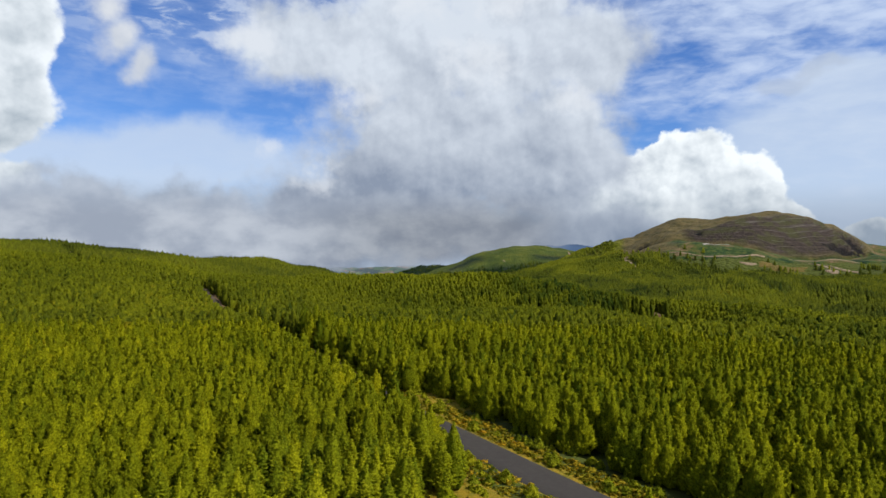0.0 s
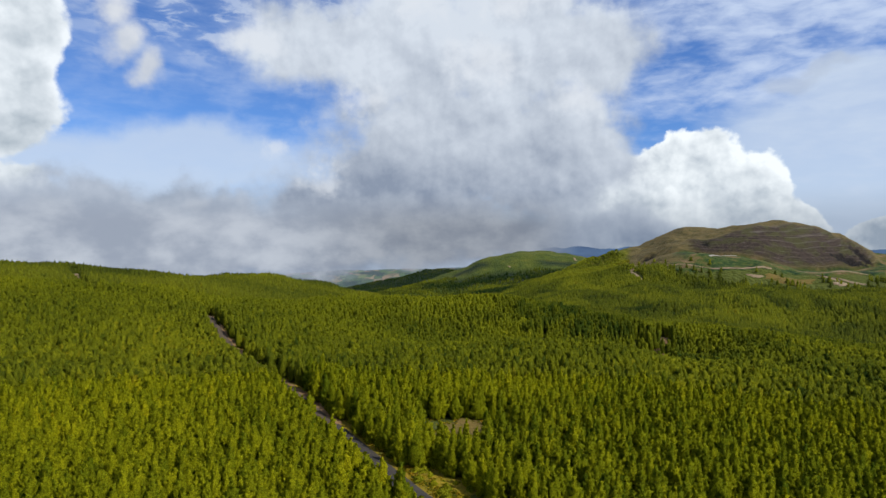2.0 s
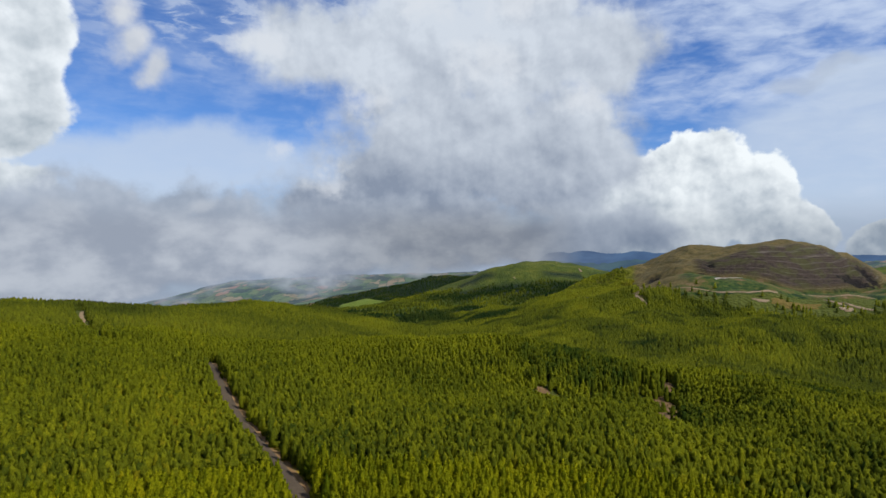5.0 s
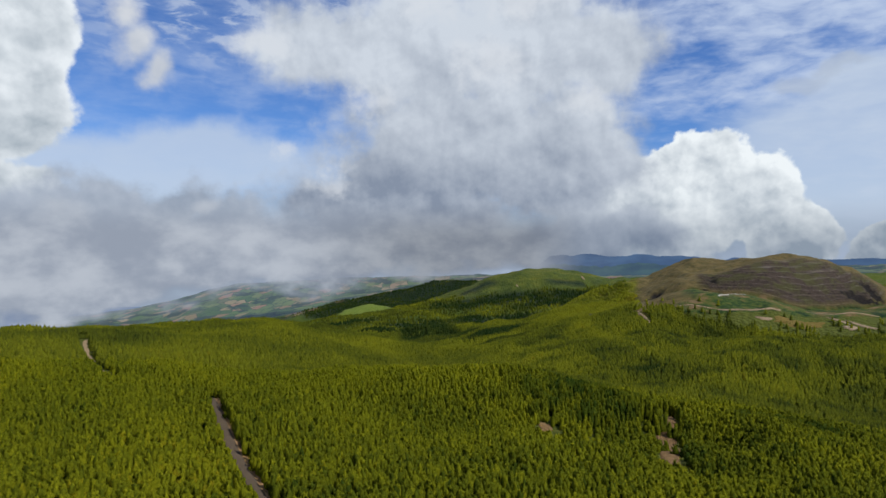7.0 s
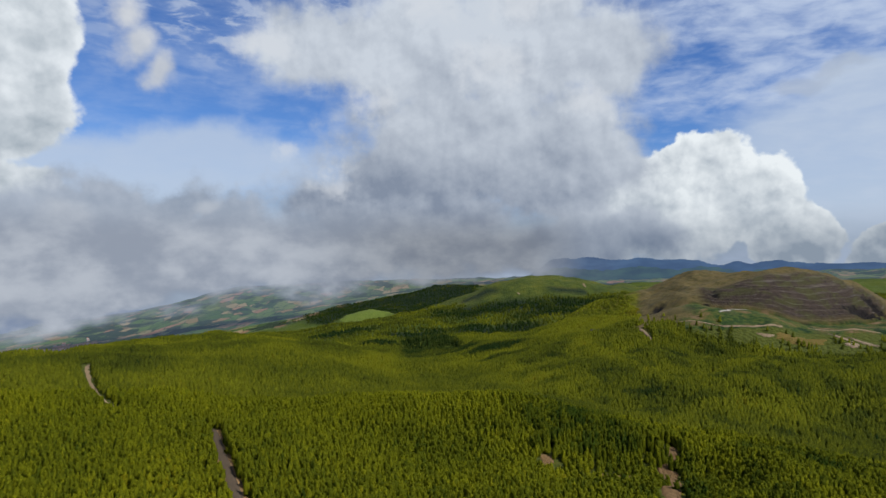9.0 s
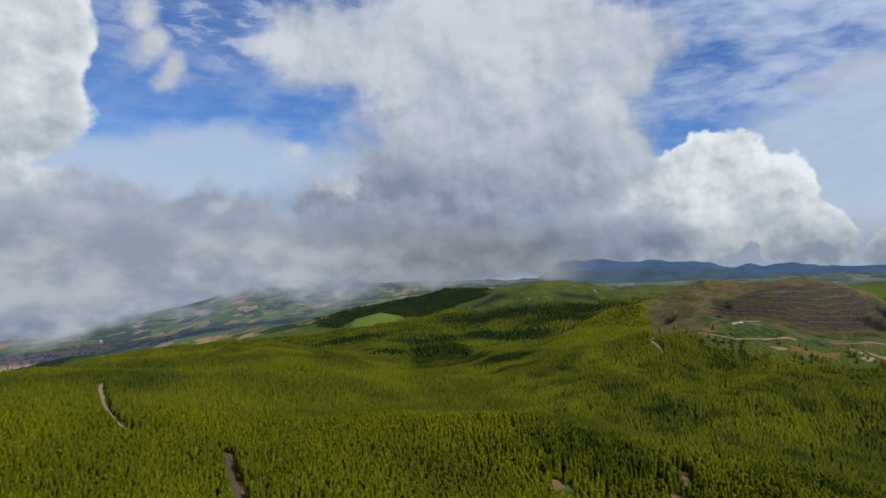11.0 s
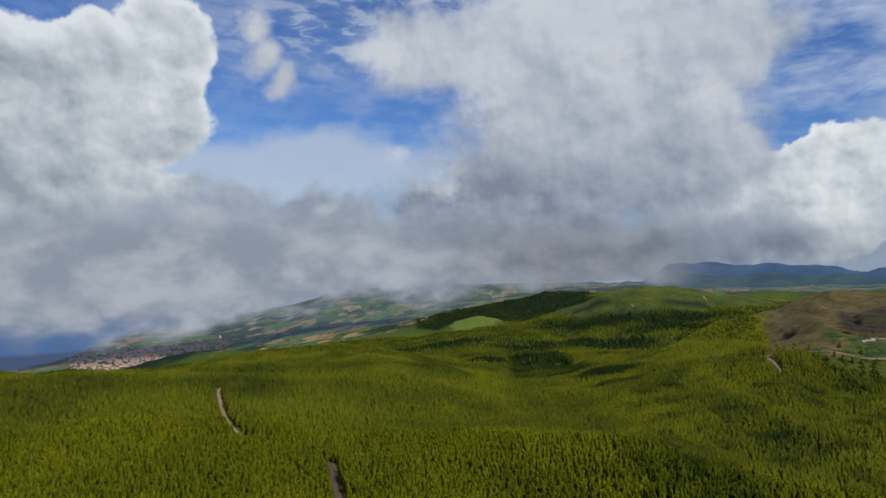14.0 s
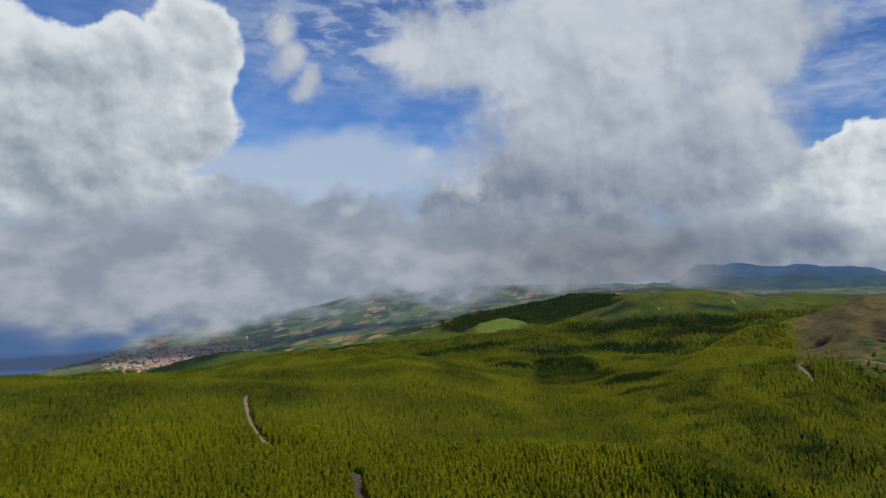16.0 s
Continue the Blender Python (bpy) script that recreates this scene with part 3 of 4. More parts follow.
def mesh_of(name, verts, faces, mat, smooth_shade=False):
    """A mesh from arrays; all faces have the same number of corners."""
    me = bpy.data.meshes.new(name)
    verts, faces = np.asarray(verts, np.float32), np.asarray(faces, np.int32)
    n, k = faces.shape
    me.vertices.add(len(verts))
    me.vertices.foreach_set("co", verts.ravel())
    me.loops.add(n * k)
    me.loops.foreach_set("vertex_index", faces.ravel())
    me.polygons.add(n)
    me.polygons.foreach_set("loop_start", np.arange(0, n * k, k, dtype=np.int32))
    me.polygons.foreach_set("loop_total", np.full(n, k, np.int32))
    me.update(calc_edges=True)
    me.polygons.foreach_set("use_smooth", np.full(n, smooth_shade))
    me.materials.append(mat)
    return me


def grid_faces(rows, cols):
    i = np.arange((rows - 1) * cols).reshape(rows - 1, cols)[:, :-1].ravel()
    return np.stack([i, i + 1, i + cols + 1, i + cols], 1)


def add_attribute(me, name, values):
    a = me.attributes.new(name, "FLOAT", "POINT")
    a.data.foreach_set("value", np.asarray(values, np.float32))


def part(name, me, parent, label=""):
    ob = new(name, me)
    ob.parent = parent
    if label:
        tagged(ob, label)
    return ob


# dark woods, cloud shade painted in the same dark colour, and bright pastures on the hills: x, y, half widths, turn in
# degrees
WOODS_AND_CLOUD_SHADE = [(-230, 2680, 440, 370, 4), (130, 1815, 75, 40, 10), (345, 1860, 120, 26, -5), (60, 1690, 60, 24, 0), (300, 1640, 90, 18, 6), (150, 1540, 210, 62, -8), (520, 2350, 300, 70, 5), (-500, 2400, 90, 110, 20), (-1470, 2030, 330, 150, 30),
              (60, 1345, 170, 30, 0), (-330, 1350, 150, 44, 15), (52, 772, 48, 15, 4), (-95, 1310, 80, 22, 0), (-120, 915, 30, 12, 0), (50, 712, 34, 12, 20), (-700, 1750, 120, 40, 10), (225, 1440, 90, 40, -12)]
MEADOWS = [(225, 1770, 290, 175, 0), (480, 2080, 260, 150, 0), (620, 1600, 160, 90, 0)]
PASTURES = [(-335, 2300, 92, 130, -12), (-470, 2120, 110, 30, 10), (-525, 1850, 100, 26, 10), (-900, 2400, 160, 40, 10), (90, 2480, 70, 22, 0), (-800, 2150, 120, 30, 5)]


def spots_cover(x, y, spots, soft=0.08):
    cover = np.zeros_like(x)
    wob = waves(x, y, 210, 61) * 0.16 + waves(x, y, 70, 62) * 0.10
    for px, py, p, q, turn in spots:
        c, d = math.cos(radians(turn)), math.sin(radians(turn))
        u, v = (x - px) * c + (y - py) * d, (y - py) * c - (x - px) * d
        cover = np.maximum(cover, 1 - smooth(1.0 - soft, 1.0 + soft, np.hypot(u / p, v / q) + wob))
    return cover


def build_ground():
    rings = np.concatenate([[0.0], np.geomspace(12, 4900, 285)])
    turn = np.radians(np.concatenate([np.arange(-56, 44, 0.32), np.arange(44, 304.1, 2.5)]))
    rr, aa = np.meshgrid(rings, turn, indexing="ij")
    x, y = rr * np.sin(aa), rr * np.cos(aa)
    z = ground_height(x, y)
    near = np.minimum(road_distance(x, y, ROAD), 99)
    z = z - 0.25 * (1 - smooth(2.6, 4.5, near))
    me = mesh_of("ground", np.stack([x, y, z], -1).reshape(-1, 3), grid_faces(*x.shape)[:, ::-1], MAT_GROUND, True)
    add_attribute(me, "wood_shade", spots_cover(x, y, WOODS_AND_CLOUD_SHADE, 0.25).ravel())
    add_attribute(me, "pasture", spots_cover(x, y, PASTURES).ravel())
    add_attribute(me, "meadow", spots_cover(x, y, MEADOWS).ravel())
    ob = new("ground", me)
    tagged(ob, "forest floor, wooded hills, pastures and hedged fields down to the coast", "ground", kind="structure")


def strip(name, line, width, mat, label, category, lift=0.05, crown=0.0, step=4.0, ragged=0.0, kind="structure", land=ground_height, follow=False):
    """A road or path of that width laid along a line on the ground."""
    pts = []
    for (ax, ay), (bx, by) in zip(line, line[1:]):
        n = max(1, int(math.hypot(bx - ax, by - ay) / step))
        pts += [(ax + (bx - ax) * i / n, ay + (by - ay) * i / n) for i in range(n)]
    pts = np.array(pts + [line[-1]], float)
    for _ in range(6):
        pts[1:-1] = (pts[:-2] + 2 * pts[1:-1] + pts[2:]) / 4
    way = np.gradient(pts, axis=0)
    way /= np.linalg.norm(way, axis=1)[:, None]
    side = np.stack([way[:, 1], -way[:, 0]], 1)
    rng = np.random.RandomState(len(pts))
    across = np.array([-0.5, -0.44, -0.2, 0, 0.2, 0.44, 0.5])
    verts = []
    mid = land(pts[:, 0], pts[:, 1])
    for k, u in enumerate(across):
        wob = (rng.rand(len(pts)) - 0.5) * ragged * abs(u) * 2
        q = pts + side * (u * width + np.sign(u) * wob)[:, None]
        zz = mid + lift + crown * (0.25 - u * u) - (0.16 if abs(u) == 0.5 else 0.0)
        if follow:
            zz = land(q[:, 0], q[:, 1]) + lift * (1 - 1.4 * abs(u))
        verts.append(np.stack([q[:, 0], q[:, 1], zz], 1))
    verts = np.stack(verts, 1).reshape(-1, 3)
    ob = new(name, mesh_of(name, verts, grid_faces(len(pts), len(across))[:, ::-1], mat, True))
    tagged(ob, label, category, kind=kind)
    return ob


def quarry_shape(x, y):
    """Height of the cinder cone over the sea's datum, how far it is cut, and how green it is."""
    base = ground_height(x, y)
    wob = waves(x, y, 70, 31)
    rho = np.hypot((x - 432) / np.where(x < 432, 214, 182), (y - 915) / np.where(y < 915, 130, 165))
    dome = 44 * np.clip(1 - rho ** 2.9, 0, 1) ** 0.95
    dome = dome + 8 * np.exp(-((x - 480) / 70) ** 2 - ((y - 915) / 60) ** 2)
    dome = dome + 13 * np.exp(-((x - 335) / 48) ** 2 - ((y - 940) / 55) ** 2)
    dome = dome + 5.5 * np.exp(-((x - 398) / 40) ** 2 - ((y - 938) / 60) ** 2)
    # benches where the front is cut away
    cut = smooth(306, 322, x - (y - 800) * 0.30) * (1 - smooth(555, 590, x)) * (1 - smooth(868, 892, y))
    step = 5.6
    level = dome + wob * 0.3
    frac = level / step - np.floor(level / step)
    stepped = (np.floor(level / step) + smooth(0.0, 0.34, frac)) * step
    dome = dome * (1 - cut) + stepped * cut
    # gullies and dark hollows at the left foot and where the cut begins: dark rock, with the hollows' shade put into
    # its colour
    rock_shade = np.zeros_like(x)
    for hx, hy, p, q, deep in ((257, 836, 11, 10, 8), (270, 844, 9, 8, 7), (318, 800, 7, 8, 9), (338, 828, 6, 10, 7), (346, 850, 6, 12, 6), (520, 815, 26, 9, 9), (552, 840, 10, 24, 7)):
        spot = np.exp(-((x - hx) / p) ** 2 - ((y - hy) / q) ** 2)
        dome = dome - deep * spot * (1 - smooth(0.9, 1.05, rho))
        rock_shade = np.maximum(rock_shade, smooth(0.25, 0.6, spot + 0.15 * waves(x, y, 9, 37)))
    rough = smooth(2, 12, dome)
    dome = dome + (waves(x, y, 26, 33) * 0.9 + waves(x, y, 11, 34) * 0.4) * rough * (1 - 0.7 * cut)
    edge = np.minimum(np.minimum(x - 122, 690 - x), np.minimum(y - 716, 1120 - y))
    z = base + dome + 1.3 - 5 * (1 - smooth(0, 14, edge))
    green = 1 - smooth(0.0, 5.0, dome + wob * 1.2)
    green = np.maximum(green * smooth(-14, 10, 742 - y + (x - 260) * 0.35 + wob * 8), (1 - smooth(-6, 8, x - 0.288 * y + wob * 4)) * 0.97)
    green = np.maximum(green, (1 - smooth(0.0, 5.0, dome + wob * 1.2)) * smooth(270, 300, x))
    return z, cut * smooth(3, 9, dome), green, rock_shade


def quarry_height(x, y):
    return np.maximum(quarry_shape(x, y)[0], ground_height(x, y))


def lower_terrace(x, y):
    """The ground at the foot of the quarry, on and before the hill's mesh."""
    return np.where((x > 124) & (x < 688) & (y > 719) & (y < 1118), quarry_height(x, y), ground_height(x, y) + 0.2)


def quarry_contour(level, x0, x1):
    """A line of one height along the front of the cone."""
    line, ys = [], np.arange(735, 900, 1.0)
    for x in np.arange(x0, x1, 5.0):
        z = quarry_height(np.full(len(ys), x), ys)
        line.append((float(x), float(ys[np.argmax(z > level)])))
    return line


def build_quarry_hill():
    """A cinder cone, heath brown, whose front is cut into benches; its foot is a worked terrace."""
    x, y = np.meshgrid(np.arange(122, 690, 2.3), np.concatenate([np.arange(716, 930, 1.8), np.arange(930, 1120, 4.0)]), indexing="ij")
    z, cut, green, rock_shade = quarry_shape(x, y)
    me = mesh_of("quarry_hill", np.stack([x, y, z], -1).reshape(-1, 3), grid_faces(*x.shape)[:, ::-1], MAT_QUARRY, False)
    add_attribute(me, "cut", cut.ravel())
    add_attribute(me, "green", green.ravel())
    add_attribute(me, "rock_shade", rock_shade.ravel())
    tagged(new("quarry_hill", me), "brown cinder cone with a quarried, benched front", "hill")


build_ground()
sea = new("water", mesh_of("water", [(-4950, -3500, SEA_LEVEL), (-1200, -3500, SEA_LEVEL), (-1200, 4950, SEA_LEVEL), (-4950, 4950, SEA_LEVEL)], [(0, 1, 2, 3)], MAT_SEA))
tagged(sea, "deep blue sea beyond the coast", "sea", kind="structure")
strip("road", ROAD[:6], 5.8, MAT_ASPHALT, "grey asphalt forest road", "road", 0.06, 0.25)
strip("road", ROAD[5:], 4.6, MAT_WORN, "worn brown forest road", "road", 0.08, 0.25)
strip("trim_verge", ROAD, 11.0, MAT_VERGE, "dry yellow grass verge along the road", "verge", -0.10, 0.0, ragged=3.0)
strip("trim_shoulder", ROAD[5:], 8.2, MAT_SHOULDER, "bare orange earth along the road", "verge", -0.02, ragged=1.6)
strip("path", TRACK, 2.9, MAT_DIRT, "pale dirt track through the plantation", "track", 0.15, ragged=1.5)
build_quarry_hill()

# ---- the plantation ----
def crown_reach(h, low):
    """How wide a crown is at a height, 1 = at its widest."""
    return min(1.0, 1.17 * (1 - h) ** 0.84) * min(1.0, 0.70 + (h - low) * 1.6)


def crown_template(rng, tufts, height, width, low=0.08, corners=3, core=5, sides=7, tuft=0.15):
    """Verts and triangles of one conifer crown: lumpy tufts of foliage round a slim core, rounded below and narrowing to a blunt tip."""
    v, f = [], []
    R = width / 2
    # a few boughs stand out and carry more of the tufts
    boughs = [(rng.uniform(low, 0.85), rng.uniform(0, 2 * math.pi), rng.uniform(1.0, 1.16)) for _ in range(9)]
    for k in range(tufts):
        h = low + (1 - low) * ((k + rng.rand()) / tufts) ** 0.85
        a = rng.uniform(0, 2 * math.pi)
        reach = rng.uniform(0.86, 1.06)
        if rng.rand() < 0.45:
            bh, ba, reach = boughs[rng.randint(9)]
            h, a = min(0.97, max(low, bh + rng.normal(0, 0.05))), ba + rng.normal(0, 0.32)
        prof = crown_reach(h, low)
        r = R * prof * reach
        size = (0.55 + 0.45 * (1 - h)) * width * tuft * (60 / max(tufts, 12)) ** 0.4 * rng.uniform(0.75, 1.3)
        out = np.array([math.cos(a), math.sin(a), 0])
        axis = out + np.array([rng.normal(0, 0.25), rng.normal(0, 0.25), rng.uniform(0.2, 1.1)])
        axis /= np.linalg.norm(axis)
        side = np.cross(axis, (0.3, 0.2, 1.0))
        side /= np.linalg.norm(side)
        second = np.cross(axis, side)
        mid = out * max(r - size * 0.5, 0) + np.array([0, 0, h * height])
        b = len(v)
        for c in range(corners):
            t = 2 * math.pi * (c + rng.uniform(-0.25, 0.25)) / corners
            v.append(mid + (side * math.cos(t) + second * math.sin(t)) * size * rng.uniform(0.6, 0.9))
        v.append(mid + axis * size * rng.uniform(1.0, 1.6))
        f += [(b + c, b + (c + 1) % corners, b + corners) for c in range(corners)]
    if core:
        # the body of the crown: a lumpy cone
        b, levels = len(v), np.linspace(low, 1.0, core + 1)[:-1]
        for h in levels:
            q = R * 0.9 * crown_reach(h, low)
            turn = rng.uniform(0, 1)
            for c in range(sides):
                t = 2 * math.pi * (c + turn) / sides
                v.append(np.array([math.cos(t) * q * rng.uniform(0.82, 1.14), math.sin(t) * q * rng.uniform(0.82, 1.14), (h + rng.uniform(-0.03, 0.03)) * height]))
        v.append(np.array([0, 0, height * 0.99]))
        for k in range(core):
            for c in range(sides):
                i, j = b + k * sides + c, b + k * sides + (c + 1) % sides
                f += [(i, j, j + sides), (i, j + sides, i + sides)] if k < core - 1 else [(i, j, b + core * sides)]
    return np.array(v), np.array(f)


def cone_template(rng, sides, width):
    """A far conifer: two ragged tiers and a tip."""
    v, f = [], []
    for low, high, r in ((0.08, 0.80, 1.0), (0.50, 0.96, 0.72)):
        b = len(v)
        for c in range(sides):
            t = 2 * math.pi * (c + rng.uniform(-0.3, 0.3)) / sides
            q = width / 2 * r * rng.uniform(0.7, 1.15)
            v.append((math.cos(t) * q, math.sin(t) * q, low + rng.uniform(-0.08, 0.08)))
        v.append((rng.uniform(-0.04, 0.04), rng.uniform(-0.04, 0.04), high))
        f += [(b + c, b + (c + 1) % sides, b + sides) for c in range(sides)]
    return np.array(v, float), np.array(f)


def stand_of_trees(name, spots, templates, label, mat, seed):
    """One mesh of many trees; spots: x, y, z, height, spread, tone."""
    rng = np.random.RandomState(seed)
    kinds = rng.randint(0, len(templates), len(spots))
    V, F, tones, start = [], [], [], 0
    for k, (tv, tf) in enumerate(templates):
        s = spots[kinds == k]
        if not len(s):
            continue
        a = rng.uniform(0, 2 * math.pi, len(s))
        ca, sa = np.cos(a)[:, None], np.sin(a)[:, None]
        lean = rng.normal(0, 0.03, (len(s), 2))
        zz = tv[None, :, 2] * s[:, 3:4]
        xx = (tv[None, :, 0] * ca - tv[None, :, 1] * sa) * s[:, 4:5] + zz * lean[:, :1] + s[:, 0:1]
        yy = (tv[None, :, 0] * sa + tv[None, :, 1] * ca) * s[:, 4:5] + zz * lean[:, 1:] + s[:, 1:2]
        V.append(np.stack([xx, yy, zz + s[:, 2:3]], -1).reshape(-1, 3))
        F.append((tf[None] + (start + np.arange(len(s)) * len(tv))[:, None, None]).reshape(-1, 3))
        tones.append(np.repeat(s[:, 5], len(tv)))
        start += len(s) * len(tv)
    me = mesh_of(name, np.concatenate(V), np.concatenate(F), mat, True)
    add_attribute(me, "tone", np.concatenate(tones))
    ob = new(name, me)
    tagged(ob, label, "forest", kind="stuff")
    return ob


def planted(spacing, near, far, left, right, seed):
    """Plantation rows between two distances and two bearings, less the road, the track and the open spots."""
    rng = np.random.RandomState(seed)
    n = int(far / spacing) + 2
    i, j = np.meshgrid(np.arange(-n, n), np.arange(-n, n), indexing="ij")
    turn = 0.47
    x = (i * math.cos(turn) - j * math.sin(turn)) * spacing
    y = (i * math.sin(turn) + j * math.cos(turn)) * spacing
    x, y = x + rng.normal(0, spacing * 0.34, x.shape), y + rng.normal(0, spacing * 0.34, y.shape)
    r, a = np.hypot(x, y), np.degrees(np.arctan2(x, y))
    ok = (r >= near) & (r < far) & (a > left) & (a < right)
    x, y, r = x[ok], y[ok], r[ok]
    rd = road_distance(x, y, ROAD)
    east = x - np.interp(y, [p[1] for p in ROAD], [p[0] for p in ROAD])
    edge = np.where((east > 0) & (y < 118), 9.2, np.where(y > 150, 3.0, 3.6)) + rng.rand(len(x)) * 1.8
    ok = (rd > edge) & (road_distance(x, y, TRACK) > 3.6)
    # open shrubland between the road and the stand to its left
    ok &= ~((east < 0) & (y > 35) & (y < 98) & (x > -3.0 + rng.rand(len(x)) * 1.4) & (np.hypot((x - 1.2) / 2.2, (y - 72) / 4) > 1) & (rng.rand(len(x)) > 0.02))
    ok &= ~((x > -7) & (x < 15) & (y > 124) & (y < 153) & (rng.rand(len(x)) > 0.04))
    for px, py, sx, sy in OPEN_SPOTS:
        ok &= np.hypot((x - px) / sx, (y - py) / sy) > 1 + rng.normal(0, 0.08, len(x))
    # the quarry and its terrace stay bare, with a few bushes along the edge; so do its tracks
    beyond = y - np.interp(x, [258, 288, 322, 357, 395, 430, 700], [724, 712, 695, 684, 678, 668, 650]) + waves(x, y, 40, 41) * 5
    bushes = np.where(waves(x, y, 34, 47) > 0.15, 0.13, 0.03) * (beyond < 38)
    ok &= ~((beyond > -6 + rng.rand(len(x)) * 8) & (rng.rand(len(x)) > bushes) & (x > 260 + waves(x, y, 30, 43) * 5) & (x < 690) & (y < 1190))
    ok &= ~((x > 0.288 * y + waves(x, y, 30, 44) * 4) & (y > 756) & (y < 1190) & (x < 690) & (rng.rand(len(x)) > 0.015))
    for line in QUARRY_TRACKS:
        ok &= road_distance(x, y, line) > 4.5
    ok &= (spots_cover(x, y, MEADOWS) < 0.5) & (spots_cover(x, y, PASTURES) < 0.5)
    ok &= rng.rand(len(x)) > 0.06
    x, y, r = x[ok], y[ok], r[ok]
    z = np.where((x > 122) & (x < 690) & (y > 716) & (y < 1120), quarry_height(x, y), ground_height(x, y))
    east = x - np.interp(y, [p[1] for p in ROAD], [p[0] for p in ROAD])
    right_side = smooth(-8, 14, east) * (1 - smooth(180, 420, y))
    high = 6.1 + 1.4 * smooth(230, 420, r) + 0.8 * right_side + waves(x, y, 60, 51) * 0.7 + rng.normal(0, 0.8, len(x)) * (1 - 0.35 * smooth(150, 400, r))
    high = high + 1.4 * (east > 0) * (east < 11) * smooth(110, 150, y) * (1 - smooth(320, 360, y))
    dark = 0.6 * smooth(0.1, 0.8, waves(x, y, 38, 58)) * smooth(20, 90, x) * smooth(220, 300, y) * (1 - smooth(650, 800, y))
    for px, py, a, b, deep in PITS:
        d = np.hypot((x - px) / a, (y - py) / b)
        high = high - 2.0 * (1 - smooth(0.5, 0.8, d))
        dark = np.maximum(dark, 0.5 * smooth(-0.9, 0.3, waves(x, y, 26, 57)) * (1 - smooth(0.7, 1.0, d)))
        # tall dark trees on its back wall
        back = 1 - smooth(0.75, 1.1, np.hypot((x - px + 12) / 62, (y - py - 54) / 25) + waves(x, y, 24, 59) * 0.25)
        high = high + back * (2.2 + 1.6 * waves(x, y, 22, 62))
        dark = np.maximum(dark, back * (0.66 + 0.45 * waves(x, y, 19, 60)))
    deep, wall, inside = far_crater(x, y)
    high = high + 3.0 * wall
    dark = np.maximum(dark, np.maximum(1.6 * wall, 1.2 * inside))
    spur = smooth(745, 790, y) * (1 - smooth(1180, 1260, y)) * smooth(112, 150, x)     # young trees on the spur beside the quarry
    high = high * (1 - 0.5 * spur)
    high = np.clip(high, 2.6, 14)
    # The last dark patches here put cloud shade into the trees' tone.
    tone = 0.60 + rng.normal(0, 0.19, len(x)) * (1 - 0.5 * smooth(150, 500, r)) - 0.07 * right_side + 0.22 * spur - 0.5 * dark + (0.12 + 0.08 * smooth(300, 600, r)) * waves(x, y, 130, 53) + 0.08 * smooth(300, 600, r) * waves(x, y, 55, 54) - 0.6 * spots_cover(x, y, WOODS_AND_CLOUD_SHADE, 0.4) - 0.16 * smooth(800, 1500, r)
    wide = 3.6 * rng.uniform(0.8, 1.2, len(x)) * min((spacing / 2.15) ** 0.75, 1.9)
    return np.stack([x, y, z - 0.1, high, wide, np.clip(tone, 0, 1)], 1)


HUT = (170, 766)
QUARRY_TRACKS = [[(208, 741), (226, 748), (247, 757), (262, 745), (291, 736), (314, 729), (345, 727), (376, 727)], [(216, 740), (219, 722), (217, 702)],
                 [(148, 762), (170, 755), (190, 748), (208, 741)]]
OPEN_SPOTS = [(52, 346, 9, 6), (125, 368, 6, 14), (117, 340, 7, 16), (109, 311, 8, 18), (105, 288, 8, 14), (84, 340, 18, 6), (51, 349, 5, 5), (-250, 450, 12, 4), (HUT[0], HUT[1] - 7, 10, 8)]
rng = np.random.RandomState(4)
MID = [crown_template(rng, 56, 1.0, 1.0, core=4, tuft=0.17) for _ in range(5)]
FAR = [crown_template(rng, 4, 1.0, 1.12, core=3, sides=5, tuft=0.17) for _ in range(6)]
TINY = [cone_template(rng, 4, 1.1) for _ in range(6)]


def lone_tree(name, rng, height, width, tufts, mat, label, category, group, low=0.12):
    root = new(name)
    tv, tf = crown_template(rng, tufts, 1.0, width / height, low, tuft=0.21)
    n = 7
    ang = np.arange(n) * 2 * math.pi / n
    rows = [np.stack([np.cos(ang) * r, np.sin(ang) * r, np.full(n, h)], 1) for h, r in ((-0.3, 0.17), (0.25, 0.13), (height * 0.45, 0.09), (height * 0.85, 0.03))]
    tr = np.concatenate(rows)
    faces = [(k * n + c, k * n + (c + 1) % n, (k + 1) * n + (c + 1) % n, (k + 1) * n + c) for k in range(3) for c in range(n)]
    part("trunk", mesh_of("trunk", tr, faces, MAT_TRUNK, True), root)
    part("crown", mesh_of("crown", tv * height, tf, mat, True), root)
    tagged(root, label, category, group)
    return root


def nearest_trees():
    """The three hundred trees by the road and in front of the start, each one a thing."""
    spots = planted(2.15, 30, 92, -42, 42, 71)
    spots = spots[np.argsort(np.hypot(spots[:, 0] - 4, spots[:, 1] - 40))]
    close, rest = spots[:300], spots[300:]
    rng = np.random.RandomState(8)
    first = [lone_tree("conifer", rng, 8.0, 3.15, 340, MAT_NEAR, "young plantation conifer, dense yellow-green crown", "conifer tree", "plantation conifers") for _ in range(5)]
    for k, (x, y, z, h, w, tone) in enumerate(close):
        m = pose(x, y, z, rng.normal(0, 1.5), rng.normal(0, 1.5), rng.uniform(0, 360)) @ Matrix.Diagonal((w / 3.15, w / 3.15, h / 8.0, 1))
        if k < 5:
            first[k].matrix_basis = m
        else:
            t = copy_thing(first[k % 5], m)
            t.scale = (w / 3.15, w / 3.15, h / 8.0)
    return rest


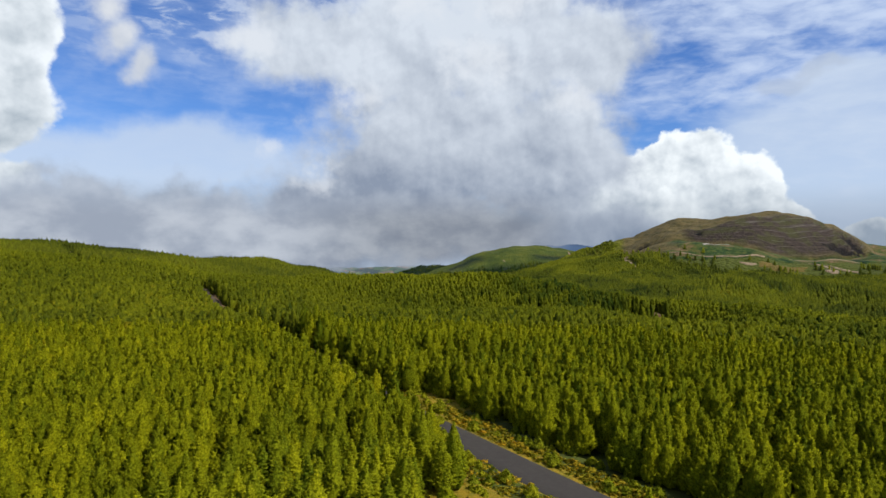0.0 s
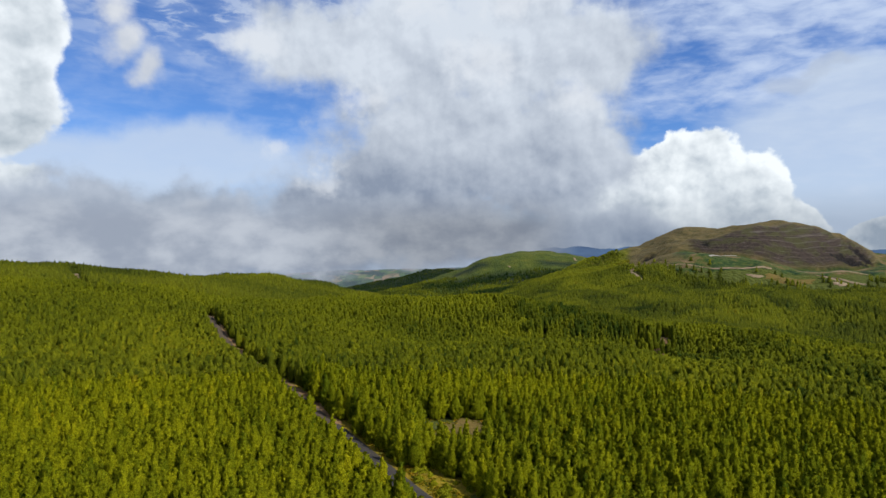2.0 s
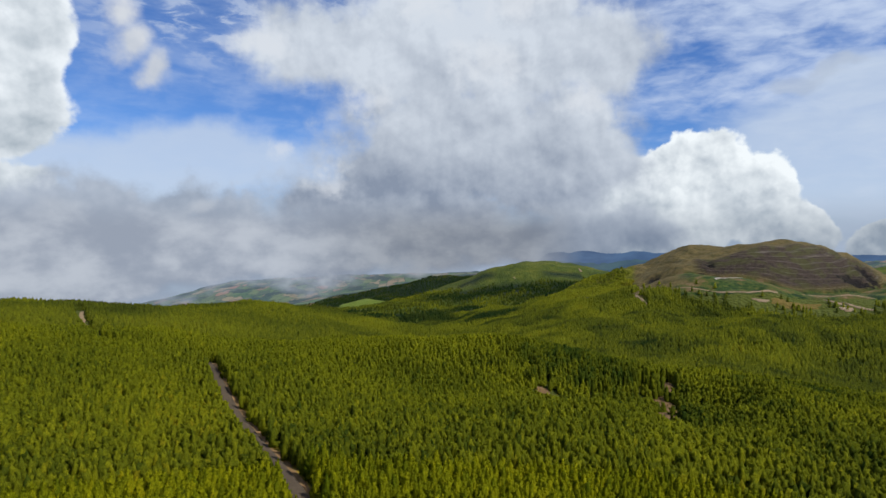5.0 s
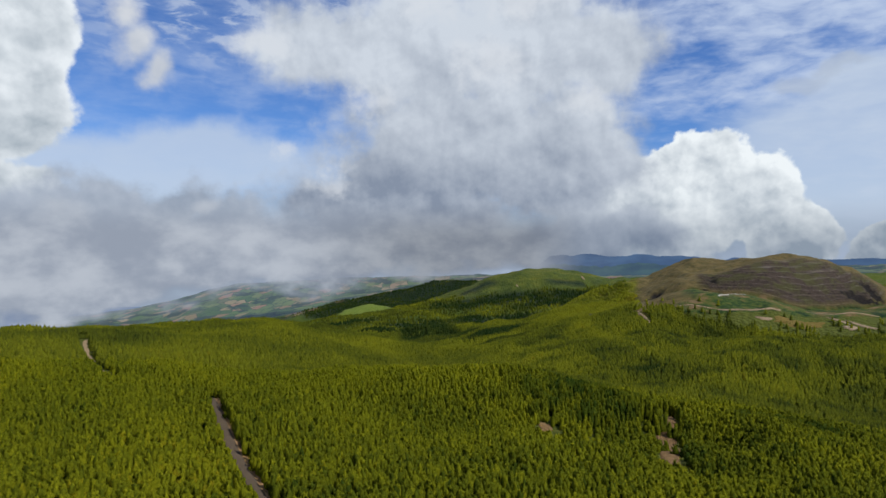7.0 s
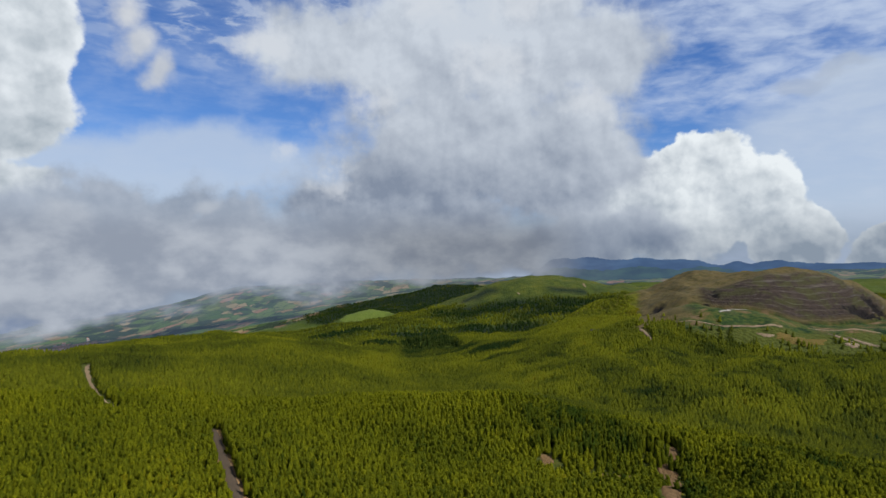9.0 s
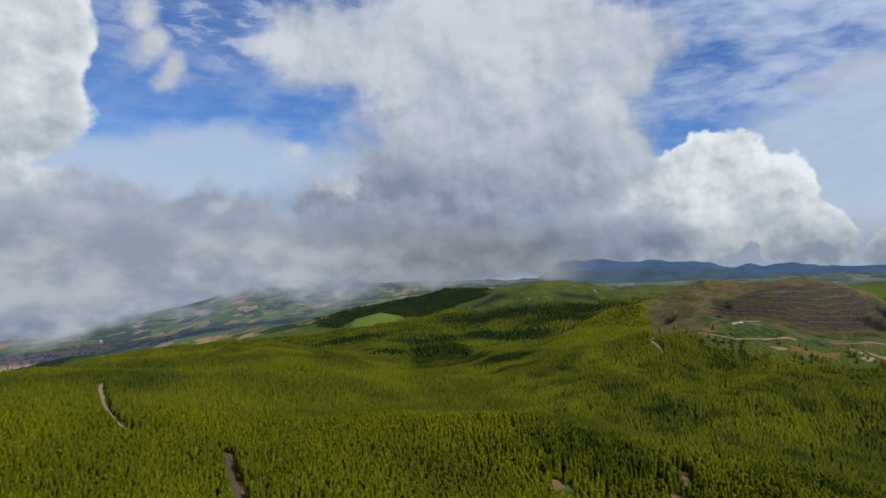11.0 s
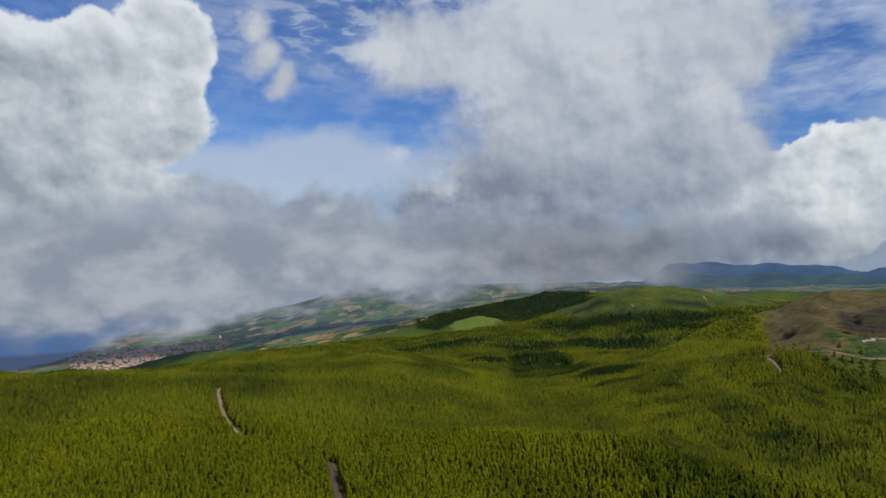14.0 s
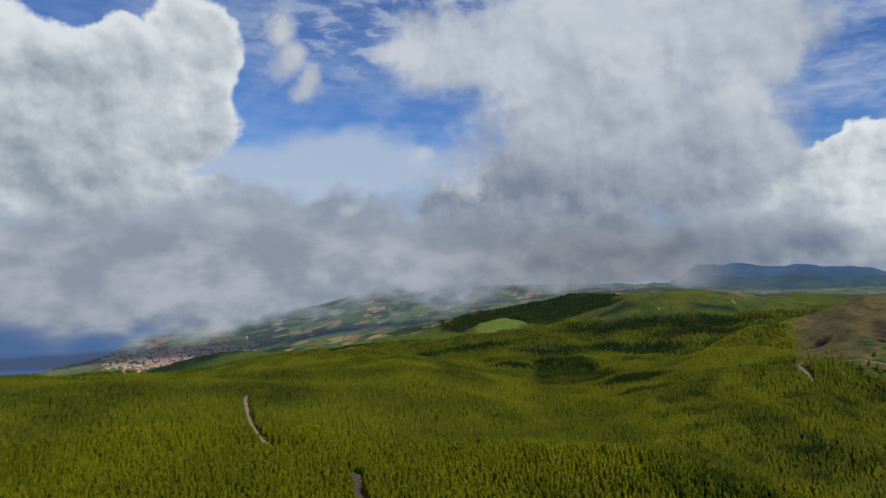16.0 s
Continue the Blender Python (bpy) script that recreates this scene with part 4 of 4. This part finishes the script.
rest = nearest_trees()
NEARISH = [crown_template(rng, 170, 1.0, 1.0, tuft=0.18) for _ in range(5)]
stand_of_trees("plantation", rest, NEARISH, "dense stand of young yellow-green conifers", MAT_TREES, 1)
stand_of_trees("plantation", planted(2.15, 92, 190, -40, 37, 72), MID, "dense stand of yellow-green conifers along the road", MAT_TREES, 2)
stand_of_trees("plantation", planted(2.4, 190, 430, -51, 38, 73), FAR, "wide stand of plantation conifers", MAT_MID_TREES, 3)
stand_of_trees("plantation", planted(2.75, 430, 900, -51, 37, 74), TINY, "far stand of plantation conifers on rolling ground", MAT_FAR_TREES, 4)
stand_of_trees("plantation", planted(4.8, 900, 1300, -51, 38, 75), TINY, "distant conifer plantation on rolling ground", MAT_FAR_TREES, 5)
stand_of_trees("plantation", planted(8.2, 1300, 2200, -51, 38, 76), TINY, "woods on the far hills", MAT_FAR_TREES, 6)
# Woods of the far ridge, toned down for cloud shade.
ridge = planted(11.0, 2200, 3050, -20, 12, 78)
ridge = ridge[spots_cover(ridge[:, 0], ridge[:, 1], WOODS_AND_CLOUD_SHADE) > 0.5]
stand_of_trees("plantation", ridge, TINY, "woods on the far ridge, cloud shade put into their dark tone", MAT_FAR_TREES, 8)
around = planted(8.0, 25, 620, -180, 180, 77)
bearing = np.degrees(np.arctan2(around[:, 0], around[:, 1]))
away = np.hypot(around[:, 0], around[:, 1])
around = around[(bearing > np.where(away < 92, 42, 38)) | (bearing < np.where(away < 190, -41, -51))]
stand_of_trees("plantation", around, TINY, "conifer plantation all round the road", MAT_FAR_TREES, 7)

# ---- open ground, tracks and scars ----
def patch(name, x, y, a, b, turn, mat, label, category, land=ground_height, lift=0.25, seed=1):
    """A bare or scrubby patch with a ragged outline that lies on the ground."""
    rng = np.random.RandomState(seed)
    n, rings = 40, 9
    ang = np.arange(n) * 2 * math.pi / n
    rag = 1 + 0.22 * np.sin(ang * 3 + rng.uniform(0, 6)) + 0.14 * np.sin(ang * 7 + rng.uniform(0, 6)) + rng.normal(0, 0.05, n)
    c, s = math.cos(radians(turn)), math.sin(radians(turn))
    verts = []
    for k in range(rings + 1):
        u = max(k / rings, 0.02)
        px, py = np.cos(ang) * a * u * rag, np.sin(ang) * b * u * rag
        gx, gy = x + px * c - py * s, y + px * s + py * c
        verts.append(np.stack([gx, gy, land(gx, gy) + lift * (1 - u ** 6) - 0.15 * u ** 6 + 0.25 * lift * waves(gx, gy, 6, seed)], 1))
    V = np.concatenate(verts)
    F = [(k * n + i, k * n + (i + 1) % n, (k + 1) * n + (i + 1) % n, (k + 1) * n + i) for k in range(rings) for i in range(n)]
    ob = new(name, mesh_of(name, V, np.array(F)[:, ::-1], mat))
    return tagged(ob, label, category, kind="structure")


patch("trim_clearing", 4, 139, 10.5, 14, 0, MAT_SCRUB, "brown scrubby clearing beside the road", "clearing", lift=0.5, seed=3)
patch("trim_shrubland", 3.5, 66, 6, 20, 33, MAT_VERGE, "dry grass and bracken beside the road", "verge", lift=0.35, seed=14)
patch("trim_bank", 0, 113, 5, 8, 32, MAT_VERGE, "dry grass and bracken on the road bank", "verge", lift=0.4, seed=4)
patch("trim_scar", 51, 351, 4, 4.5, 10, MAT_EARTH, "bare earth scar on the rim of the wooded hollow", "scar", lift=0.6, seed=5)
patch("trim_scar", 115, 333, 5.5, 48, -15, MAT_EARTH, "pale landslide scar in the wooded hollow", "scar", lift=0.6, seed=6)
patch("trim_scar", 84, 340, 18, 6, 0, MAT_SCRUB, "scrub on the floor of the wooded hollow", "scrub", lift=0.5, seed=16)
patch("trim_terrace", 384, 704, 24, 9, -8, MAT_SCRUB, "brown bracken bank below the quarry terrace", "bank", land=lower_terrace, lift=0.7, seed=7)
patch("trim_terrace", 433, 711, 3, 12, 35, MAT_PALE, "pale washed gully below the quarry terrace", "bank", land=lower_terrace, lift=0.7, seed=8)
patch("trim_terrace", 452, 700, 2.5, 15, 40, MAT_PALE, "pale washed gully below the quarry terrace", "bank", land=lower_terrace, lift=0.7, seed=18)
patch("trim_terrace", 436, 694, 8, 4, 10, MAT_PALE, "pale spoil heap below the quarry terrace", "bank", land=lower_terrace, lift=1.2, seed=19)
patch("trim_terrace", 350, 712, 9, 2.2, -10, MAT_PALE, "pale bare ground on the quarry terrace", "bank", land=lower_terrace, lift=0.6, seed=9)
strip("path_quarry", quarry_contour(30.5, 316, 366), 3.4, MAT_CHALK, "white loading floor along the foot of the quarry face", "track", 0.5, ragged=1.5, land=quarry_height, follow=True)
patch("trim_terrace", 452, 733, 36, 1.7, -8, MAT_PALE, "pale trampled shelf at the foot of the quarry", "bank", land=quarry_height, lift=0.6, seed=20)
for line, wide, mat, label in zip(QUARRY_TRACKS, (1.9, 3.2, 2.6), (MAT_PALE, MAT_PALE, MAT_EARTH),
                                  ("pale gravel track along the quarry terrace", "pale track down the quarry bank", "brown earth track to the farm shed")):
    strip("path_quarry", line, wide, mat, label, "track", 0.5, ragged=2.0, land=lower_terrace, follow=True)
patch("trim_terrace", 112, 868, 5, 9, -20, MAT_PALE, "pale bare slope beside the quarry spur", "bank", lift=0.6, seed=17)
for px, py, qx, qy, w in ((339, 1690, 342, 1670, 5), (158, 1636, 161, 1626, 4), (292, 1776, 298, 1766, 4)):
    strip("path_hill", [(px, py), ((px + qx) / 2 + 3, (py + qy) / 2), (qx, qy)], w, MAT_PALE, "pale landslip on the green hill", "scar", 0.8, ragged=3.0)
patch("trim_field", 70, 3360, 90, 70, 0, MAT_PALE, "pale ploughed field beyond the green hill", "field", lift=1.5, seed=12)


# ---- by the road ----
def shrub(rng, wide, high, mat, label):
    root = new("shrub")
    tv, tf = crown_template(rng, 90, 1.0, 1.0, 0.05, core=4)
    part("foliage", mesh_of("foliage", tv * (wide, wide, high), tf, mat), root)
    stem = [(math.cos(t) * 0.06, math.sin(t) * 0.06, h) for h in (-0.1, high * 0.4) for t in np.arange(5) * 1.2566]
    part("stem", mesh_of("stem", stem, [(c, (c + 1) % 5, 5 + (c + 1) % 5, 5 + c) for c in range(5)], MAT_TRUNK, True), root)
    return tagged(root, label, "shrub", "roadside shrubs")


def roadside_shrubs():
    rng = np.random.RandomState(21)
    kinds = [shrub(rng, 1.8, 1.3, MAT_SHRUB, "low lime-green roadside shrub") for _ in range(3)]
    used = 0
    for k in range(900):
        u = rng.uniform(0, 1)
        y = 52 + u ** 1.6 * 300
        x0 = np.interp(y, [p[1] for p in ROAD], [p[0] for p in ROAD])
        side = -1 if rng.rand() < 0.5 else 1
        wide = 8.6 if (side > 0 and y < 118) else 5.2
        off = rng.uniform(3.9, wide + 1.2) / 0.84
        x = x0 + side * off
        if side < 0 and y < 106 and rng.rand() < 0.9:
            x = rng.uniform(-2, max(0, x0 - 4.6))
        if used >= 290 or rng.rand() > (1.0 if y < 150 else 0.35):
            continue
        s = rng.uniform(0.5, 1.25)
        m = pose(x, y, height_at(x, y) - 0.05, 0, 0, rng.uniform(0, 360)) @ Matrix.Diagonal((s, s, s * rng.uniform(0.8, 1.2), 1))
        if used < 3:
            kinds[used].matrix_basis = m
        else:
            t = copy_thing(kinds[used % 3], Matrix())
            t.matrix_basis = m
        used += 1


roadside_shrubs()


def undergrowth():
    """Bracken, heather and lime-green saplings on the verges and the open ground, past counting."""
    rng = np.random.RandomState(44)
    kinds = [crown_template(rng, 9, 1.0, 1.9, 0.05, core=0) for _ in range(4)]
    y = 45 + rng.rand(4400) ** 1.1 * 95
    x0 = np.interp(y, [p[1] for p in ROAD], [p[0] for p in ROAD])
    side = np.where(rng.rand(4400) < 0.5, -1, 1)
    x = x0 + side * rng.uniform(3.6, 8.0, 4400) / 0.84
    wide = (side < 0) & (y < 106) & (rng.rand(4400) < 0.8)
    x = np.where(wide, -4 + rng.rand(4400) * (x0 + 0.5), x)
    hollow = rng.rand(4400) < 0.12
    x, y = np.where(hollow, rng.uniform(45, 128, 4400), x), np.where(hollow, rng.uniform(300, 352, 4400), y)
    clear = rng.rand(4400) < 0.10
    x, y = np.where(clear, rng.uniform(-6, 14, 4400), x), np.where(clear, rng.uniform(125, 153, 4400), y)
    ok = road_distance(x, y, ROAD) > 3.4
    x, y, n = x[ok], y[ok], int(ok.sum())
    size = rng.uniform(0.15, 0.6, n)
    tone = np.clip(rng.normal(0.45, 0.3, n), 0, 1)
    spots = np.stack([x, y, ground_height(x, y) - 0.1, size * rng.uniform(0.7, 1.3, n), size * 1.5, tone], 1)
    ob = stand_of_trees("undergrowth", spots, kinds, "lime-green saplings, bracken and orange heather on the verges", MAT_UNDER, 9)
    tagged(ob, category="undergrowth")


undergrowth()


# ---- buildings ----
def hut(x, y, turn):
    """A long low farm shed with a dark roof."""
    root = new("shed")
    L, W, H = 6.0, 2.6, 2.4
    walls = bmesh.new()
    bmesh.ops.create_cube(walls, size=1.0, matrix=pose(0, 0, H / 2 - 0.3) @ Matrix.Diagonal((2 * L, 2 * W, H + 0.6, 1)))
    me = bpy.data.meshes.new("wall")
    walls.to_mesh(me)
    me.materials.append(MAT_WALL)
    part("wall", me, root)
    e, t = 0.5, 0.15
    prof = [(-W - e, H - 0.25), (0, H + 1.3), (W + e, H - 0.25), (W + e, H - 0.25 + t), (0, H + 1.3 + t), (-W - e, H - 0.25 + t)]
    V = [(sx * (L + e), py, pz) for sx in (-1, 1) for py, pz in prof]
    F = [(i, (i + 1) % 6, 6 + (i + 1) % 6, 6 + i) for i in range(6)] + [(0, 1, 4, 5), (1, 2, 3, 4), (6, 7, 10, 11), (7, 8, 9, 10)]
    part("roof", mesh_of("roof", V, F, MAT_DARKROOF), root)
    root.matrix_basis = pose(x, y, float(quarry_height(np.array([x]), np.array([y]))[0]) if x > 122 else height_at(x, y), 0, 0, turn)
    tagged(root, "long low farm shed with a dark roof", "shed")


hut(HUT[0], HUT[1], 12)


def village():
    """Hundreds of white houses with red roofs by the shore."""
    rng = np.random.RandomState(33)
    V, F, MI = [], [], []
    box = np.array([(sx, sy, h) for h in (-2.0, 5.0) for sx, sy in ((-1, -1), (1, -1), (1, 1), (-1, 1))], float)
    n = 0
    while n < 620:
        b, d = radians(rng.uniform(-42.5, -31.0)), rng.normal(3300, 130)
        x, y = d * math.sin(b), d * math.cos(b)
        h0 = height_at(x, y)
        if h0 < SEA_LEVEL + 3 or (rng.rand() > 0.35 + 0.65 * math.exp(-((math.degrees(b) + 37.5) / 2.8) ** 2)):
            n += 0.25
            continue
        a, w, l = rng.uniform(0, math.pi), rng.uniform(2.5, 4.5), rng.uniform(4, 8)
        c, s = math.cos(a), math.sin(a)
        base = len(V)
        hi = rng.uniform(0.8, 1.5)
        body = [(x + p[0] * w * c - p[1] * l * s, y + p[0] * w * s + p[1] * l * c, h0 + p[2] * hi) for p in box]
        ridge = [(x - q * l * s, y + q * l * c, h0 + 5 * hi + w * 0.6) for q in (-1, 1)]
        V += body + ridge
        F += [(0, 1, 5, 4), (1, 2, 6, 5), (2, 3, 7, 6), (3, 0, 4, 7), (4, 5, 8, 8), (6, 7, 9, 9), (5, 6, 9, 8), (7, 4, 8, 9)]
        F[-8:] = [tuple(base + i for i in f) for f in F[-8:]]
        MI += [0, 0, 0, 0, 0, 0, 1, 1]
        n += 1
    me = bpy.data.meshes.new("village_houses")
    me.from_pydata(V, [], [f if f[2] != f[3] else f[:3] for f in F])
    me.materials.append(MAT_HOUSE)
    me.materials.append(MAT_TILE)
    me.polygons.foreach_set("material_index", MI)
    tagged(new("village_houses", me), "white houses with red tiled roofs by the sea", "village", kind="stuff")


village()


# ---- distance ----
def far_ridges():
    """Mountains at the edge of the land, with the blue of haze in their glow."""
    peaks = [(9.2, 62, 2.0), (12.0, 58, 1.4), (14.2, 40, 1.4), (16.6, 66, 1.8), (19.0, 44, 1.5), (21.0, 50, 1.5), (23.9, 44, 0.9), (26.5, 36, 2.0), (29, 44, 4.0), (35, 58, 4.0), (43, 50, 6.0), (55, 50, 8.0)]
    hills = [(9.5, 20, 3.0), (16.5, 40, 2.2), (21.5, 48, 2.0), (27, 40, 3.0), (34, 46, 4.0), (45, 40, 6.0)]
    for d, base, bumps, seed, b0, b1, mat, label in ((4820, -40, peaks, 3, 5, 64, MAT_RIDGE, "mountain ridge on the far horizon, glowing in haze blue"),
                                                     (4500, -62, hills, 7, 5, 70, MAT_FOOTHILLS, "foothills before the mountains, glowing in hazy blue-green")):
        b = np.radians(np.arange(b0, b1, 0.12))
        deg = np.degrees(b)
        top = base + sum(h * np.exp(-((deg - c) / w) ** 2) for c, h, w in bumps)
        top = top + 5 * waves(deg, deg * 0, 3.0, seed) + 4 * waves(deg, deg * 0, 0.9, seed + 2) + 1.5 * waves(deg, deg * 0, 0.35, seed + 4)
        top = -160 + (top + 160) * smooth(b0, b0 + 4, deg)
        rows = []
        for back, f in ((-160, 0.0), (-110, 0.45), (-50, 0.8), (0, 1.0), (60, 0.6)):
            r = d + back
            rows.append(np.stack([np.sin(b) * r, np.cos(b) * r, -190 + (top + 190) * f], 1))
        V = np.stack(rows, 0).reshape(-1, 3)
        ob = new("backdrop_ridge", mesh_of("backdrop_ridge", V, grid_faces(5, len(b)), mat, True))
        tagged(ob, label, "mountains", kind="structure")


def cloud_haze_sheet():
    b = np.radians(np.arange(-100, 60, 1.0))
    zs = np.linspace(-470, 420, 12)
    # One glowing sheet carries both the cloud and the painted haze.
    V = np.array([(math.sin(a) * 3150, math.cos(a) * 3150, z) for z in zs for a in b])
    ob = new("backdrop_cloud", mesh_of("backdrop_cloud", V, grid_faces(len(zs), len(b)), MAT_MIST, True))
    tagged(ob, "glowing sheet with grey low cloud and painted haze over the plain", "cloud", kind="structure")


far_ridges()
cloud_haze_sheet()
